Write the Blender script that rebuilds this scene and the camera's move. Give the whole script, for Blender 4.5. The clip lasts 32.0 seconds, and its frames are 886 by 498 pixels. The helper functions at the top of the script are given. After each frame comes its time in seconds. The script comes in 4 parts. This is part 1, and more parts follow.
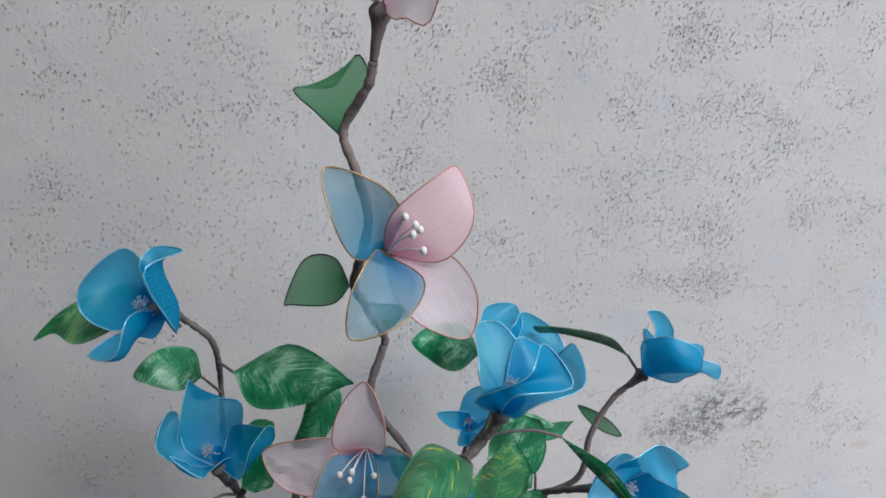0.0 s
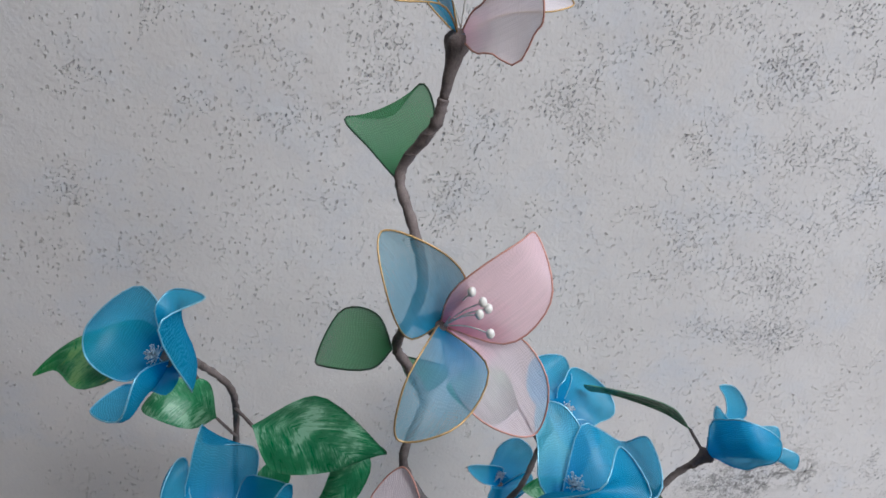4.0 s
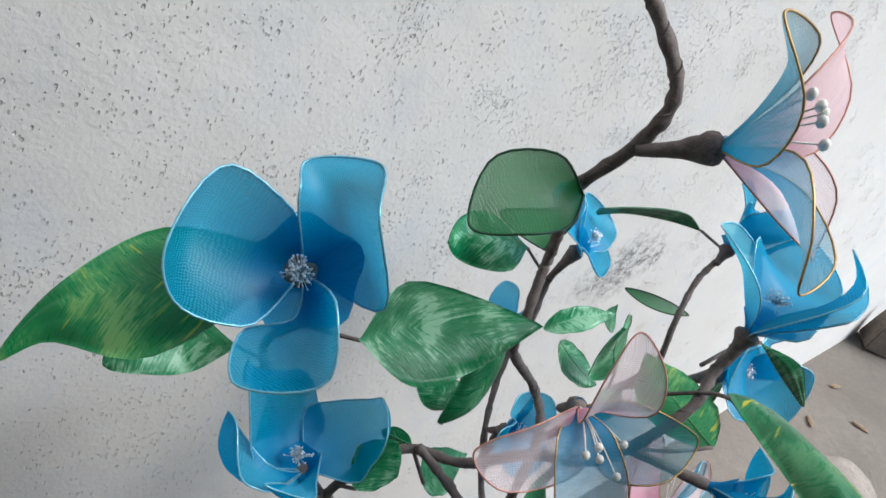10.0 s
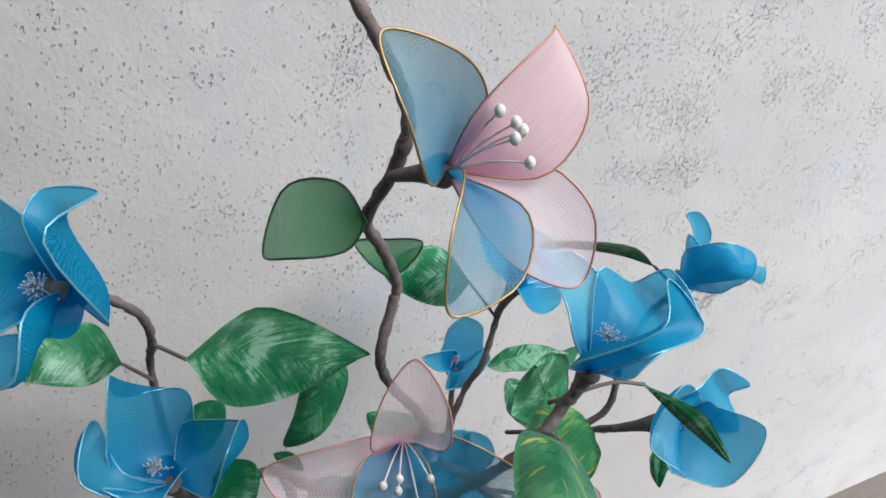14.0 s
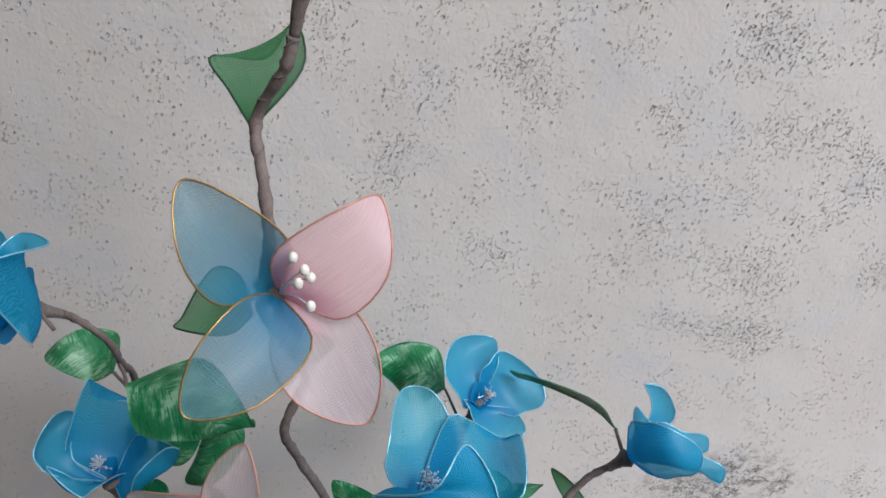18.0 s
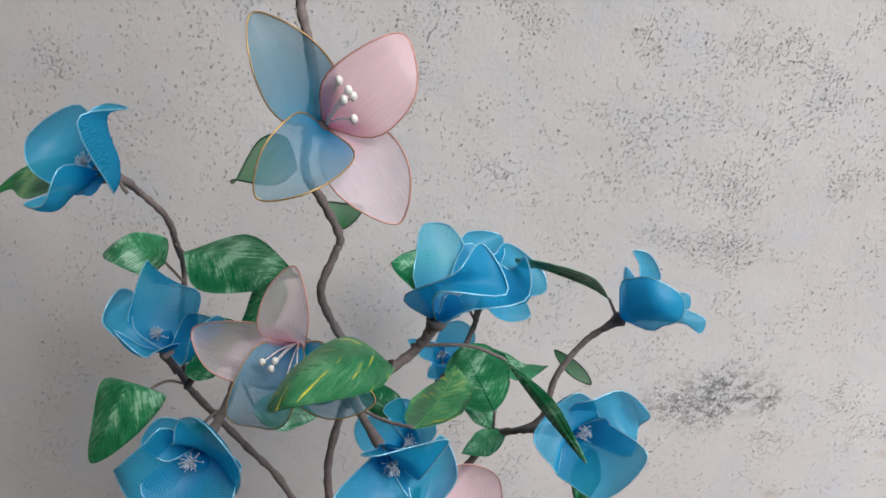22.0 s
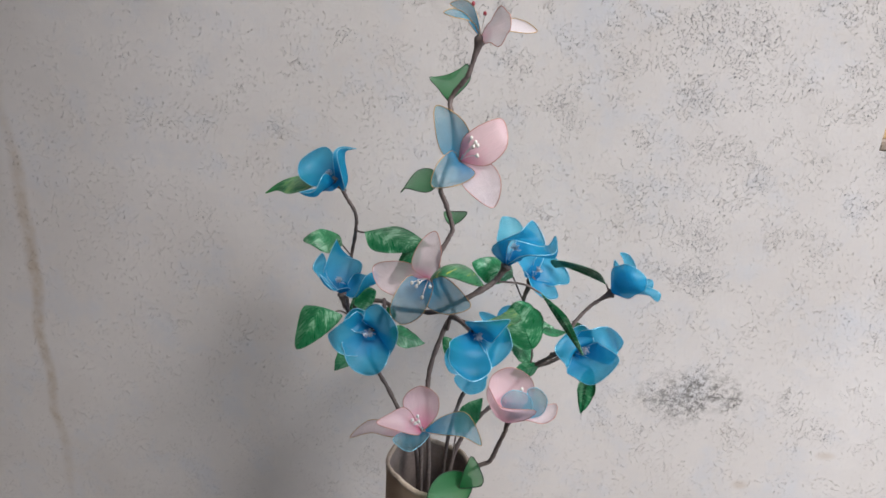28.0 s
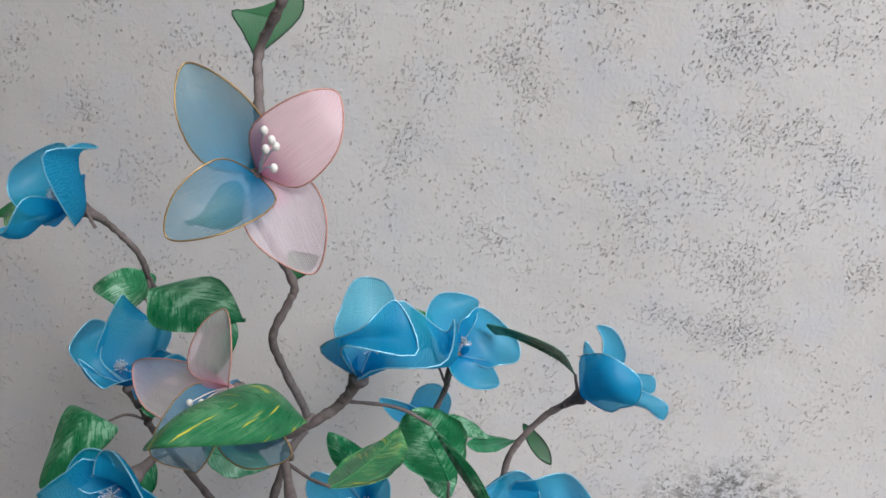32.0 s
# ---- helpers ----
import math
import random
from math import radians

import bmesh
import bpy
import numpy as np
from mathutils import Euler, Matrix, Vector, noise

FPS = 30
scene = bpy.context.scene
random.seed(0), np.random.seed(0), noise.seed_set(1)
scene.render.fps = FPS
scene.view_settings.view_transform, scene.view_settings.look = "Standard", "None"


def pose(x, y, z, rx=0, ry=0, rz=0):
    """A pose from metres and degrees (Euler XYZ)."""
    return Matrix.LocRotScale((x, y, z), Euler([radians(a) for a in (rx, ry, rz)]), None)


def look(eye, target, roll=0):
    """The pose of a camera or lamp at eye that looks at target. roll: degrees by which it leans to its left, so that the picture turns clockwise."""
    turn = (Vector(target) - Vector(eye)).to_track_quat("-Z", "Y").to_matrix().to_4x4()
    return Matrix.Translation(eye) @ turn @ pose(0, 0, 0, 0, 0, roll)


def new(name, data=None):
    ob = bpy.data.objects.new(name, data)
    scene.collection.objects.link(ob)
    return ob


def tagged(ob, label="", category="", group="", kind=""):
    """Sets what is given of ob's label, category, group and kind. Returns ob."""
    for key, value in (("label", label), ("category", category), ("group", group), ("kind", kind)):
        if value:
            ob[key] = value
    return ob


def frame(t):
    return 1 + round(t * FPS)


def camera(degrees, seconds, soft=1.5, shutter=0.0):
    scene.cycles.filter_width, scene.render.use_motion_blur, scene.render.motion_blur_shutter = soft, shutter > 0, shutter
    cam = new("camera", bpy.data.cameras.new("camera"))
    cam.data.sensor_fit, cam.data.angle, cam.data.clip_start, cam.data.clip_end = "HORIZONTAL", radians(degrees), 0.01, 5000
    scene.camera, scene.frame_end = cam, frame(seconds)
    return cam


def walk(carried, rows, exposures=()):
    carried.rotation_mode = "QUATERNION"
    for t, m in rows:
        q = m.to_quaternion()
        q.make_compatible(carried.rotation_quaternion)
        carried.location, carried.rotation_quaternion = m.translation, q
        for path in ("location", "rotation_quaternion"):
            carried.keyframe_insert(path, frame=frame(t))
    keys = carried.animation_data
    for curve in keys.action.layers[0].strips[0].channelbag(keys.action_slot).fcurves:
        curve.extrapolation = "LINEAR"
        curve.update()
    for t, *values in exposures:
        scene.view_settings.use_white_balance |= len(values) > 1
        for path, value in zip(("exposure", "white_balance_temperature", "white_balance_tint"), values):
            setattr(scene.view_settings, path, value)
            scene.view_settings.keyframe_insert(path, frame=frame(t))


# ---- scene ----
cam = camera(68.80, 32.0, soft=1.6)
PATH = [
    (0, -0.0042, -0.6196, 1.4126, 62.627, 2.697, -7.869),
    (0.5, -0.0290, -0.6165, 1.4314, 63.274, 0.103, -10.846),
    (1, -0.0475, -0.6113, 1.4396, 63.695, -0.158, -13.058),
    (1.5, -0.0609, -0.5831, 1.4407, 64.151, 0.566, -13.933),
    (2, -0.0400, -0.5820, 1.4373, 63.600, -0.420, -13.943),
    (2.5, -0.0084, -0.5690, 1.4281, 62.949, 0.420, -8.218),
    (3, 0.0067, -0.5663, 1.4324, 62.541, 0.272, -5.043),
    (3.5, 0.0003, -0.5657, 1.4342, 62.930, 0.047, -4.916),
    (4, -0.0218, -0.5444, 1.4242, 61.685, -0.364, -4.597),
    (4.5, -0.0664, -0.5138, 1.4181, 61.604, -0.868, -6.890),
    (6.5, -0.0795, -0.5074, 1.4095, 59.312, -2.813, -9.278),
    (7, -0.1136, -0.4658, 1.4016, 57.778, -2.172, -18.803),
    (7.5, -0.1352, -0.4663, 1.3682, 55.760, -0.522, -26.943),
    (8, -0.1566, -0.4466, 1.3507, 52.214, -2.027, -26.150),
    (8.5, -0.1772, -0.4425, 1.3439, 51.179, -2.250, -26.043),
    (9, -0.1921, -0.4207, 1.3335, 50.220, -3.352, -23.942),
    (9.5, -0.2147, -0.4145, 1.3418, 50.052, -5.516, -29.607),
    (10, -0.2244, -0.3945, 1.3512, 50.106, -7.886, -32.175),
    (10.5, -0.2271, -0.3822, 1.3642, 48.391, -9.958, -33.882),
    (11, -0.2283, -0.3771, 1.3621, 47.861, -9.471, -33.862),
    (11.5, -0.2246, -0.3813, 1.3603, 48.675, -7.816, -33.402),
    (12, -0.2143, -0.3948, 1.3623, 49.496, -7.153, -34.232),
    (12.5, -0.2071, -0.4046, 1.3633, 49.473, -5.602, -33.738),
    (13, -0.1933, -0.4204, 1.3636, 49.934, -4.269, -31.713),
    (13.5, -0.1645, -0.4475, 1.3686, 50.329, -3.990, -28.657),
    (14, -0.0821, -0.4791, 1.3596, 53.471, 0.156, -21.488),
    (14.5, -0.0027, -0.5115, 1.3694, 52.694, -1.201, -13.295),
    (15, 0.0286, -0.5385, 1.3872, 54.892, -0.346, -6.341),
    (15.5, 0.0234, -0.5316, 1.3863, 56.294, 0.779, -5.242),
    (17.5, 0.0891, -0.4965, 1.4006, 56.552, -3.799, 2.973),
    (18, 0.0723, -0.5151, 1.4051, 59.019, -2.005, 0.731),
    (18.5, 0.0057, -0.4991, 1.4018, 59.699, -1.892, -10.717),
    (19, -0.0491, -0.4672, 1.3803, 56.997, 0.395, -22.423),
    (19.5, -0.0401, -0.4632, 1.3740, 56.322, 0.850, -25.394),
    (20, -0.0370, -0.4625, 1.3781, 55.904, 0.052, -25.642),
    (20.5, -0.0331, -0.4508, 1.3676, 57.019, 1.345, -23.424),
    (21, -0.0017, -0.4729, 1.3574, 58.706, 1.503, -17.083),
    (21.5, 0.0665, -0.5203, 1.3514, 58.255, -0.912, -1.224),
    (22, 0.0662, -0.6215, 1.3506, 60.844, -0.768, 0.200),
    (22.5, 0.0388, -0.7751, 1.3675, 63.373, -0.753, -2.627),
    (23, 0.0774, -0.8213, 1.3778, 67.230, -2.060, -1.546),
    (23.5, 0.1253, -0.8582, 1.3596, 68.634, -1.823, 3.471),
    (24, 0.1226, -0.8976, 1.3699, 70.839, -1.345, 4.908),
    (24.5, 0.0652, -0.9036, 1.3561, 72.206, -0.368, -2.418),
    (25, 0.0267, -0.8899, 1.3201, 67.950, -0.374, -2.887),
    (25.5, 0.0224, -0.9184, 1.3148, 68.402, -1.167, -1.323),
    (27.5, 0.0552, -1.0342, 1.3762, 70.862, -2.828, 4.358),
    (28, 0.0411, -0.9983, 1.3949, 69.618, -3.270, 5.409),
    (28.5, 0.0077, -0.9239, 1.3976, 68.438, -3.015, 3.739),
    (29, -0.0214, -0.8456, 1.3932, 67.805, -2.849, 1.047),
    (29.5, -0.0622, -0.7854, 1.3840, 68.304, -1.815, -4.719),
    (30, -0.0880, -0.7625, 1.3804, 67.575, -0.863, -11.842),
    (30.5, -0.0600, -0.7140, 1.3707, 66.708, 0.387, -6.924),
    (31, 0.0399, -0.6809, 1.3782, 67.289, -1.464, -1.254),
    (31.5, 0.1242, -0.6373, 1.3510, 67.117, -2.226, 6.240),
    (32, 0.1495, -0.6128, 1.3468, 66.365, -2.013, 7.831),
]
EXPOSURES = [(0.0, 0.08, 5920, 9), (4.5, 0.05, 5920, 9), (6.5, 0.16, 5900, 7), (9.0, 0.57, 5990, 4), (11.0, 0.50, 5990, 4), (13.0, 0.48, 6040, 5),
             (14.0, 0.40, 6070, 7), (15.0, 0.23, 6120, 9), (18.0, 0.12, 6240, 10), (20.0, 0.06, 6255, 10), (21.2, 0.10, 6260, 10), (22.0, 0.19, 6270, 10), (25.0, 0.23, 6340, 11), (28.0, 0.27, 6340, 11), (32.0, 0.16, 6150, 9)]
walk(cam, [(t, pose(*p)) for t, *p in PATH], exposures=EXPOSURES)

# ---- world and light ----
world = bpy.data.worlds.new("overcast")
scene.world = world
world.use_nodes = True
wn = world.node_tree.nodes
sky = wn.new("ShaderNodeTexSky")
sky.sky_type = "NISHITA"
sky.sun_disc = False
sky.sun_elevation, sky.sun_rotation = radians(48), radians(128)
wn["Background"].inputs["Strength"].default_value = 0.15
world.node_tree.links.new(sky.outputs[0], wn["Background"].inputs["Color"])
sun = new("sun", bpy.data.lights.new("sun", "SUN"))
sun.data.energy, sun.data.angle, sun.data.color = 4.1, radians(38), (1.0, 0.94, 0.88)
sun.matrix_world = look((3.0, -3.2, 4.5), (0, 0, 0))

# ---- materials ----
def node_mat(name):
    m = bpy.data.materials.new(name)
    m.use_nodes = True
    nt = m.node_tree
    return m, nt.nodes, nt.links, nt.nodes["Principled BSDF"]


def tex(nodes, links, kind, scale, vec=None, detail=4.0, rough=0.55):
    n = nodes.new(kind)
    n.inputs["Scale"].default_value = scale
    if "Detail" in n.inputs:
        n.inputs["Detail"].default_value = detail
    if "Roughness" in n.inputs:
        n.inputs["Roughness"].default_value = rough
    if vec is not None:
        links.new(vec, n.inputs["Vector"])
    return n


def ramp(nodes, links, src, stops):
    r = nodes.new("ShaderNodeValToRGB")
    el = r.color_ramp.elements
    while len(el) < len(stops):
        el.new(0.5)
    for e, (pos, c) in zip(el, stops):
        e.position = pos
        e.color = (*c, 1) if isinstance(c, tuple) else (c, c, c, 1)
    links.new(src, r.inputs["Fac"])
    return r.outputs["Color"]


def mix(nodes, links, fac, a, b, how="MIX"):
    n = nodes.new("ShaderNodeMix")
    n.data_type, n.blend_type = "RGBA", how
    for i, v in ((0, fac), (6, a), (7, b)):
        if isinstance(v, (int, float)):
            n.inputs[i].default_value = v if i == 0 else (v, v, v, 1)
        elif isinstance(v, tuple):
            n.inputs[i].default_value = (*v, 1)
        else:
            links.new(v, n.inputs[i])
    return n.outputs[2]


def math_node(nodes, links, op, a, b=0.0, c=0.0):
    n = nodes.new("ShaderNodeMath")
    n.operation = op
    for i, v in enumerate((a, b, c)):
        if isinstance(v, (int, float)):
            n.inputs[i].default_value = v
        else:
            links.new(v, n.inputs[i])
    return n.outputs[0]


def bump(nodes, links, height, strength, dist, shader):
    b = nodes.new("ShaderNodeBump")
    b.inputs["Strength"].default_value, b.inputs["Distance"].default_value = strength, dist
    links.new(height, b.inputs["Height"])
    links.new(b.outputs["Normal"], shader.inputs["Normal"])
    return b


def near(nodes, links, pos, centre, radii):
    """1 at the centre of a blotch, 0 from its radii on."""
    v = nodes.new("ShaderNodeVectorMath")
    v.operation = "SUBTRACT"
    links.new(pos, v.inputs[0])
    v.inputs[1].default_value = centre
    w = nodes.new("ShaderNodeVectorMath")
    w.operation = "DIVIDE"
    links.new(v.outputs[0], w.inputs[0])
    w.inputs[1].default_value = radii
    ln = nodes.new("ShaderNodeVectorMath")
    ln.operation = "LENGTH"
    links.new(w.outputs[0], ln.inputs[0])
    m = nodes.new("ShaderNodeMapRange")
    m.interpolation_type = "SMOOTHSTEP"
    for i, x in enumerate((1.0, 0.15, 0.0, 1.0)):
        m.inputs[i + 1].default_value = x
    links.new(ln.outputs["Value"], m.inputs[0])
    return m.outputs[0]


def make_plaster():
    m, n, l, s = node_mat("weathered_plaster")
    geo = n.new("ShaderNodeNewGeometry").outputs["Position"]
    broad = tex(n, l, "ShaderNodeTexNoise", 3.2, geo, 3)
    tint = tex(n, l, "ShaderNodeTexNoise", 9, geo, 5, 0.65)
    col = ramp(n, l, broad.outputs["Fac"], [(0.3, (0.63, 0.603, 0.578)), (0.7, (0.71, 0.692, 0.678))])
    blue = ramp(n, l, tint.outputs["Fac"], [(0.5, 0.0), (0.72, 0.75)])
    col = mix(n, l, blue, col, (0.58, 0.61, 0.66))
    # old coat showing through as faint streaks
    wash = tex(n, l, "ShaderNodeTexNoise", 34, geo, 6, 0.7)
    col = mix(n, l, ramp(n, l, wash.outputs["Fac"], [(0.42, 0.18), (0.62, 0.0)]), col, (0.57, 0.56, 0.57))
    # pits and mould specks in small clumps, thick in some bands and absent in others
    dens = tex(n, l, "ShaderNodeTexNoise", 3.6, geo, 4, 0.6).outputs["Fac"]
    clump = tex(n, l, "ShaderNodeTexNoise", 17, geo, 5, 0.62).outputs["Fac"]
    sep = n.new("ShaderNodeSeparateXYZ")
    l.new(geo, sep.inputs[0])

    def slope(src, a, b, lo, hi):
        r = n.new("ShaderNodeMapRange")
        for i, x in enumerate((a, b, lo, hi)):
            r.inputs[i + 1].default_value = x
        l.new(src, r.inputs[0])
        return r.outputs[0]
    zone = math_node(n, l, "ADD", dens, slope(sep.outputs["Z"], 0.9, 1.35, -0.10, 0.05))
    zone = math_node(n, l, "MULTIPLY_ADD", math_node(n, l, "SUBTRACT", clump, 0.5), 1.55, zone)
    zone = math_node(n, l, "ADD", zone, slope(sep.outputs["X"], -0.45, 0.15, -0.16, 0.01))
    right = near(n, l, geo, (0.42, 0.0, 1.25), (0.55, 1.0, 0.34))
    zone = math_node(n, l, "MULTIPLY_ADD", right, 0.12, zone)
    drift = tex(n, l, "ShaderNodeTexNoise", 12, geo, 5, 0.65)
    shift = n.new("ShaderNodeVectorMath")
    shift.operation = "MULTIPLY_ADD"
    l.new(drift.outputs["Color"], shift.inputs[0])
    shift.inputs[1].default_value, shift.inputs[2].default_value = (0.22, 0.0, 0.16), (-0.11, 0.0, -0.08)
    strayed = n.new("ShaderNodeVectorMath")
    l.new(geo, strayed.inputs[0])
    l.new(shift.outputs[0], strayed.inputs[1])
    stray = strayed.outputs[0]
    spot = near(n, l, stray, (0.385, 0.0, 1.005), (0.085, 1.0, 0.085))
    zone = math_node(n, l, "MULTIPLY_ADD", spot, 0.26, zone)
    mould = near(n, l, stray, (0.400, 0.0, 0.795), (0.14, 1.0, 0.075))
    mould2 = near(n, l, stray, (0.425, 0.0, 0.796), (0.10, 1.0, 0.050))
    zone = math_node(n, l, "MULTIPLY_ADD", mould, 0.36, zone)
    jig = n.new("ShaderNodeVectorMath")
    jig.operation = "MULTIPLY_ADD"
    jn = tex(n, l, "ShaderNodeTexNoise", 210, geo, 4, 0.7)
    l.new(jn.outputs["Color"], jig.inputs[0])
    jig.inputs[1].default_value = (0.0020, 0.0020, 0.0020)
    l.new(geo, jig.inputs[2])
    jsep = n.new("ShaderNodeSeparateXYZ")
    l.new(jig.outputs[0], jsep.inputs[0])
    flat = n.new("ShaderNodeCombineXYZ")
    l.new(math_node(n, l, "MULTIPLY_ADD", jsep.outputs["Z"], -0.35, jsep.outputs["X"]), flat.inputs[0])
    l.new(math_node(n, l, "MULTIPLY", jsep.outputs["Z"], 0.72), flat.inputs[1])

    def pits(scale, lo, hi, small, big, field=None):
        v = tex(n, l, "ShaderNodeTexVoronoi", scale, flat.outputs[0], 0.0)
        v.voronoi_dimensions = "2D"
        sp = n.new("ShaderNodeSeparateColor")
        l.new(v.outputs["Color"], sp.inputs[0])
        keep = math_node(n, l, "SUBTRACT", slope(field or zone, lo, hi, 0.0, 1.0), sp.outputs[0])
        keep = math_node(n, l, "MULTIPLY", math_node(n, l, "GREATER_THAN", keep, 0.0), math_node(n, l, "MULTIPLY_ADD", sp.outputs[1], big, small))
        edge = ramp(n, l, math_node(n, l, "SUBTRACT", keep, v.outputs["Distance"]), [(0.0, 0.0), (0.14, 1.0)])
        return math_node(n, l, "MULTIPLY", edge, math_node(n, l, "MULTIPLY_ADD", sp.outputs[2], 0.75, 0.25))
    hole = math_node(n, l, "MAXIMUM", pits(270, 0.58, 1.25, 0.11, 0.27), pits(620, 0.52, 1.10, 0.12, 0.32))
    smudge = math_node(n, l, "MULTIPLY", slope(zone, 0.66, 1.0, 0.0, 0.12), ramp(n, l, wash.outputs["Fac"], [(0.35, 1.0), (0.65, 0.25)]))
    col = mix(n, l, smudge, col, (0.47, 0.48, 0.51))
    strength = slope(sep.outputs["X"], -0.35, 0.25, 0.64, 0.70)
    col = mix(n, l, math_node(n, l, "MULTIPLY", hole, strength), col, (0.12, 0.13, 0.165))
    blot = tex(n, l, "ShaderNodeTexNoise", 75, geo, 6, 0.78).outputs["Fac"]
    patch = math_node(n, l, "MULTIPLY", mould, ramp(n, l, blot, [(0.47, 0.0), (0.58, 0.55)]))
    col = mix(n, l, patch, col, (0.27, 0.27, 0.26))
    dark = math_node(n, l, "MULTIPLY", mould2, ramp(n, l, blot, [(0.48, 0.0), (0.56, 0.8)]))
    col = mix(n, l, dark, col, (0.16, 0.155, 0.15))
    # rusty drip down the plaster and small brown blots
    wob = n.new("ShaderNodeVectorMath")
    wob.operation = "MULTIPLY_ADD"
    bend = tex(n, l, "ShaderNodeTexNoise", 6, geo, 2)
    l.new(bend.outputs["Color"], wob.inputs[0])
    wob.inputs[1].default_value, wob.inputs[2].default_value = (0.05, 0, 0), (-0.025, 0, 0)
    moved = n.new("ShaderNodeVectorMath")
    l.new(geo, moved.inputs[0])
    l.new(wob.outputs[0], moved.inputs[1])
    drip = near(n, l, moved.outputs[0], (-0.765, 0.0, 0.85), (0.019, 1.0, 0.55))
    drip = math_node(n, l, "MULTIPLY", drip, ramp(n, l, wash.outputs["Fac"], [(0.3, 0.1), (0.7, 0.75)]))
    col = mix(n, l, drip, col, (0.40, 0.30, 0.19))
    for c, r in (((0.53, 0, 0.62), (0.02, 1, 0.014)), ((0.66, 0, 0.70), (0.025, 1, 0.012))):
        b = near(n, l, geo, c, r)
        col = mix(n, l, math_node(n, l, "MULTIPLY", b, 0.35), col, (0.46, 0.36, 0.27))
    l.new(col, s.inputs["Base Color"])
    s.inputs["Roughness"].default_value = 0.9
    coarse = math_node(n, l, "MAXIMUM", pits(230, 0.42, 1.22, 0.10, 0.28, clump), pits(400, 0.42, 1.20, 0.12, 0.32, clump))
    fine = tex(n, l, "ShaderNodeTexNoise", 260, geo, 3, 0.6).outputs["Fac"]
    lump = tex(n, l, "ShaderNodeTexNoise", 20, geo, 4, 0.6).outputs["Fac"]
    h = math_node(n, l, "MULTIPLY_ADD", lump, 0.35, math_node(n, l, "MULTIPLY", coarse, -0.55))
    h = math_node(n, l, "MULTIPLY_ADD", fine, 0.10, h)
    h = math_node(n, l, "MULTIPLY_ADD", hole, -1.0, h)
    bump(n, l, h, 1.0, 0.0056, s)
    return m


def make_concrete():
    m, n, l, s = node_mat("rough_cement")
    geo = n.new("ShaderNodeNewGeometry").outputs["Position"]
    a = tex(n, l, "ShaderNodeTexNoise", 3, geo, 6, 0.65).outputs["Fac"]
    b = tex(n, l, "ShaderNodeTexNoise", 40, geo, 6, 0.7).outputs["Fac"]
    col = ramp(n, l, a, [(0.3, (0.140, 0.118, 0.100)), (0.7, (0.208, 0.180, 0.156))])
    col = mix(n, l, ramp(n, l, b, [(0.35, 0.5), (0.6, 0.0)]), col, (0.14, 0.122, 0.108))
    # darker towards the far right end of the wall base
    dark_patch = near(n, l, geo, (2.15, -0.08, 0), (0.62, 0.45, 1))
    col = mix(n, l, math_node(n, l, "MULTIPLY", dark_patch, ramp(n, l, b, [(0.25, 0.95), (0.7, 0.45)])), col, (0.075, 0.068, 0.062))
    l.new(col, s.inputs["Base Color"])
    s.inputs["Roughness"].default_value = 0.92
    bump(n, l, math_node(n, l, "MULTIPLY_ADD", a, 3.0, b), 0.6, 0.006, s)
    return m


def make_speckled(name, c1, c2, scale=25.0, rough=0.85, relief=0.3, depth=0.001):
    m, n, l, s = node_mat(name)
    co = n.new("ShaderNodeTexCoord").outputs["Object"]
    a = tex(n, l, "ShaderNodeTexNoise", scale, co, 5, 0.65).outputs["Fac"]
    b = tex(n, l, "ShaderNodeTexNoise", scale * 7, co, 3).outputs["Fac"]
    f = math_node(n, l, "MULTIPLY_ADD", b, 0.4, math_node(n, l, "MULTIPLY", a, 0.7))
    l.new(ramp(n, l, f, [(0.35, c1), (0.7, c2)]), s.inputs["Base Color"])
    s.inputs["Roughness"].default_value = rough
    bump(n, l, f, relief, depth, s)
    return m


def make_wood():
    m, n, l, s = node_mat("varnished_yellow_wood")
    co = n.new("ShaderNodeTexCoord").outputs["Object"]
    mp = n.new("ShaderNodeMapping")
    mp.inputs["Scale"].default_value = (3, 30, 45)
    l.new(co, mp.inputs["Vector"])
    a = tex(n, l, "ShaderNodeTexNoise", 3, mp.outputs[0], 5, 0.6).outputs["Fac"]
    l.new(ramp(n, l, a, [(0.3, (0.42, 0.29, 0.15)), (0.55, (0.55, 0.40, 0.23)), (0.8, (0.62, 0.47, 0.29))]), s.inputs["Base Color"])
    s.inputs["Roughness"].default_value = 0.5
    bump(n, l, a, 0.2, 0.0008, s)
    return m


def make_pane():
    m, n, l, s = node_mat("streaked_dark_pane")
    co = n.new("ShaderNodeTexCoord").outputs["Object"]
    mp = n.new("ShaderNodeMapping")
    mp.inputs["Scale"].default_value = (2, 2, 60)
    l.new(co, mp.inputs["Vector"])
    a = tex(n, l, "ShaderNodeTexNoise", 4, mp.outputs[0], 5, 0.6).outputs["Fac"]
    # dark brown with faint horizontal streaks
    l.new(ramp(n, l, a, [(0.3, (0.105, 0.08, 0.078)), (0.7, (0.175, 0.14, 0.13))]), s.inputs["Base Color"])
    s.inputs["Roughness"].default_value = 0.45
    bump(n, l, a, 0.3, 0.001, s)
    return m


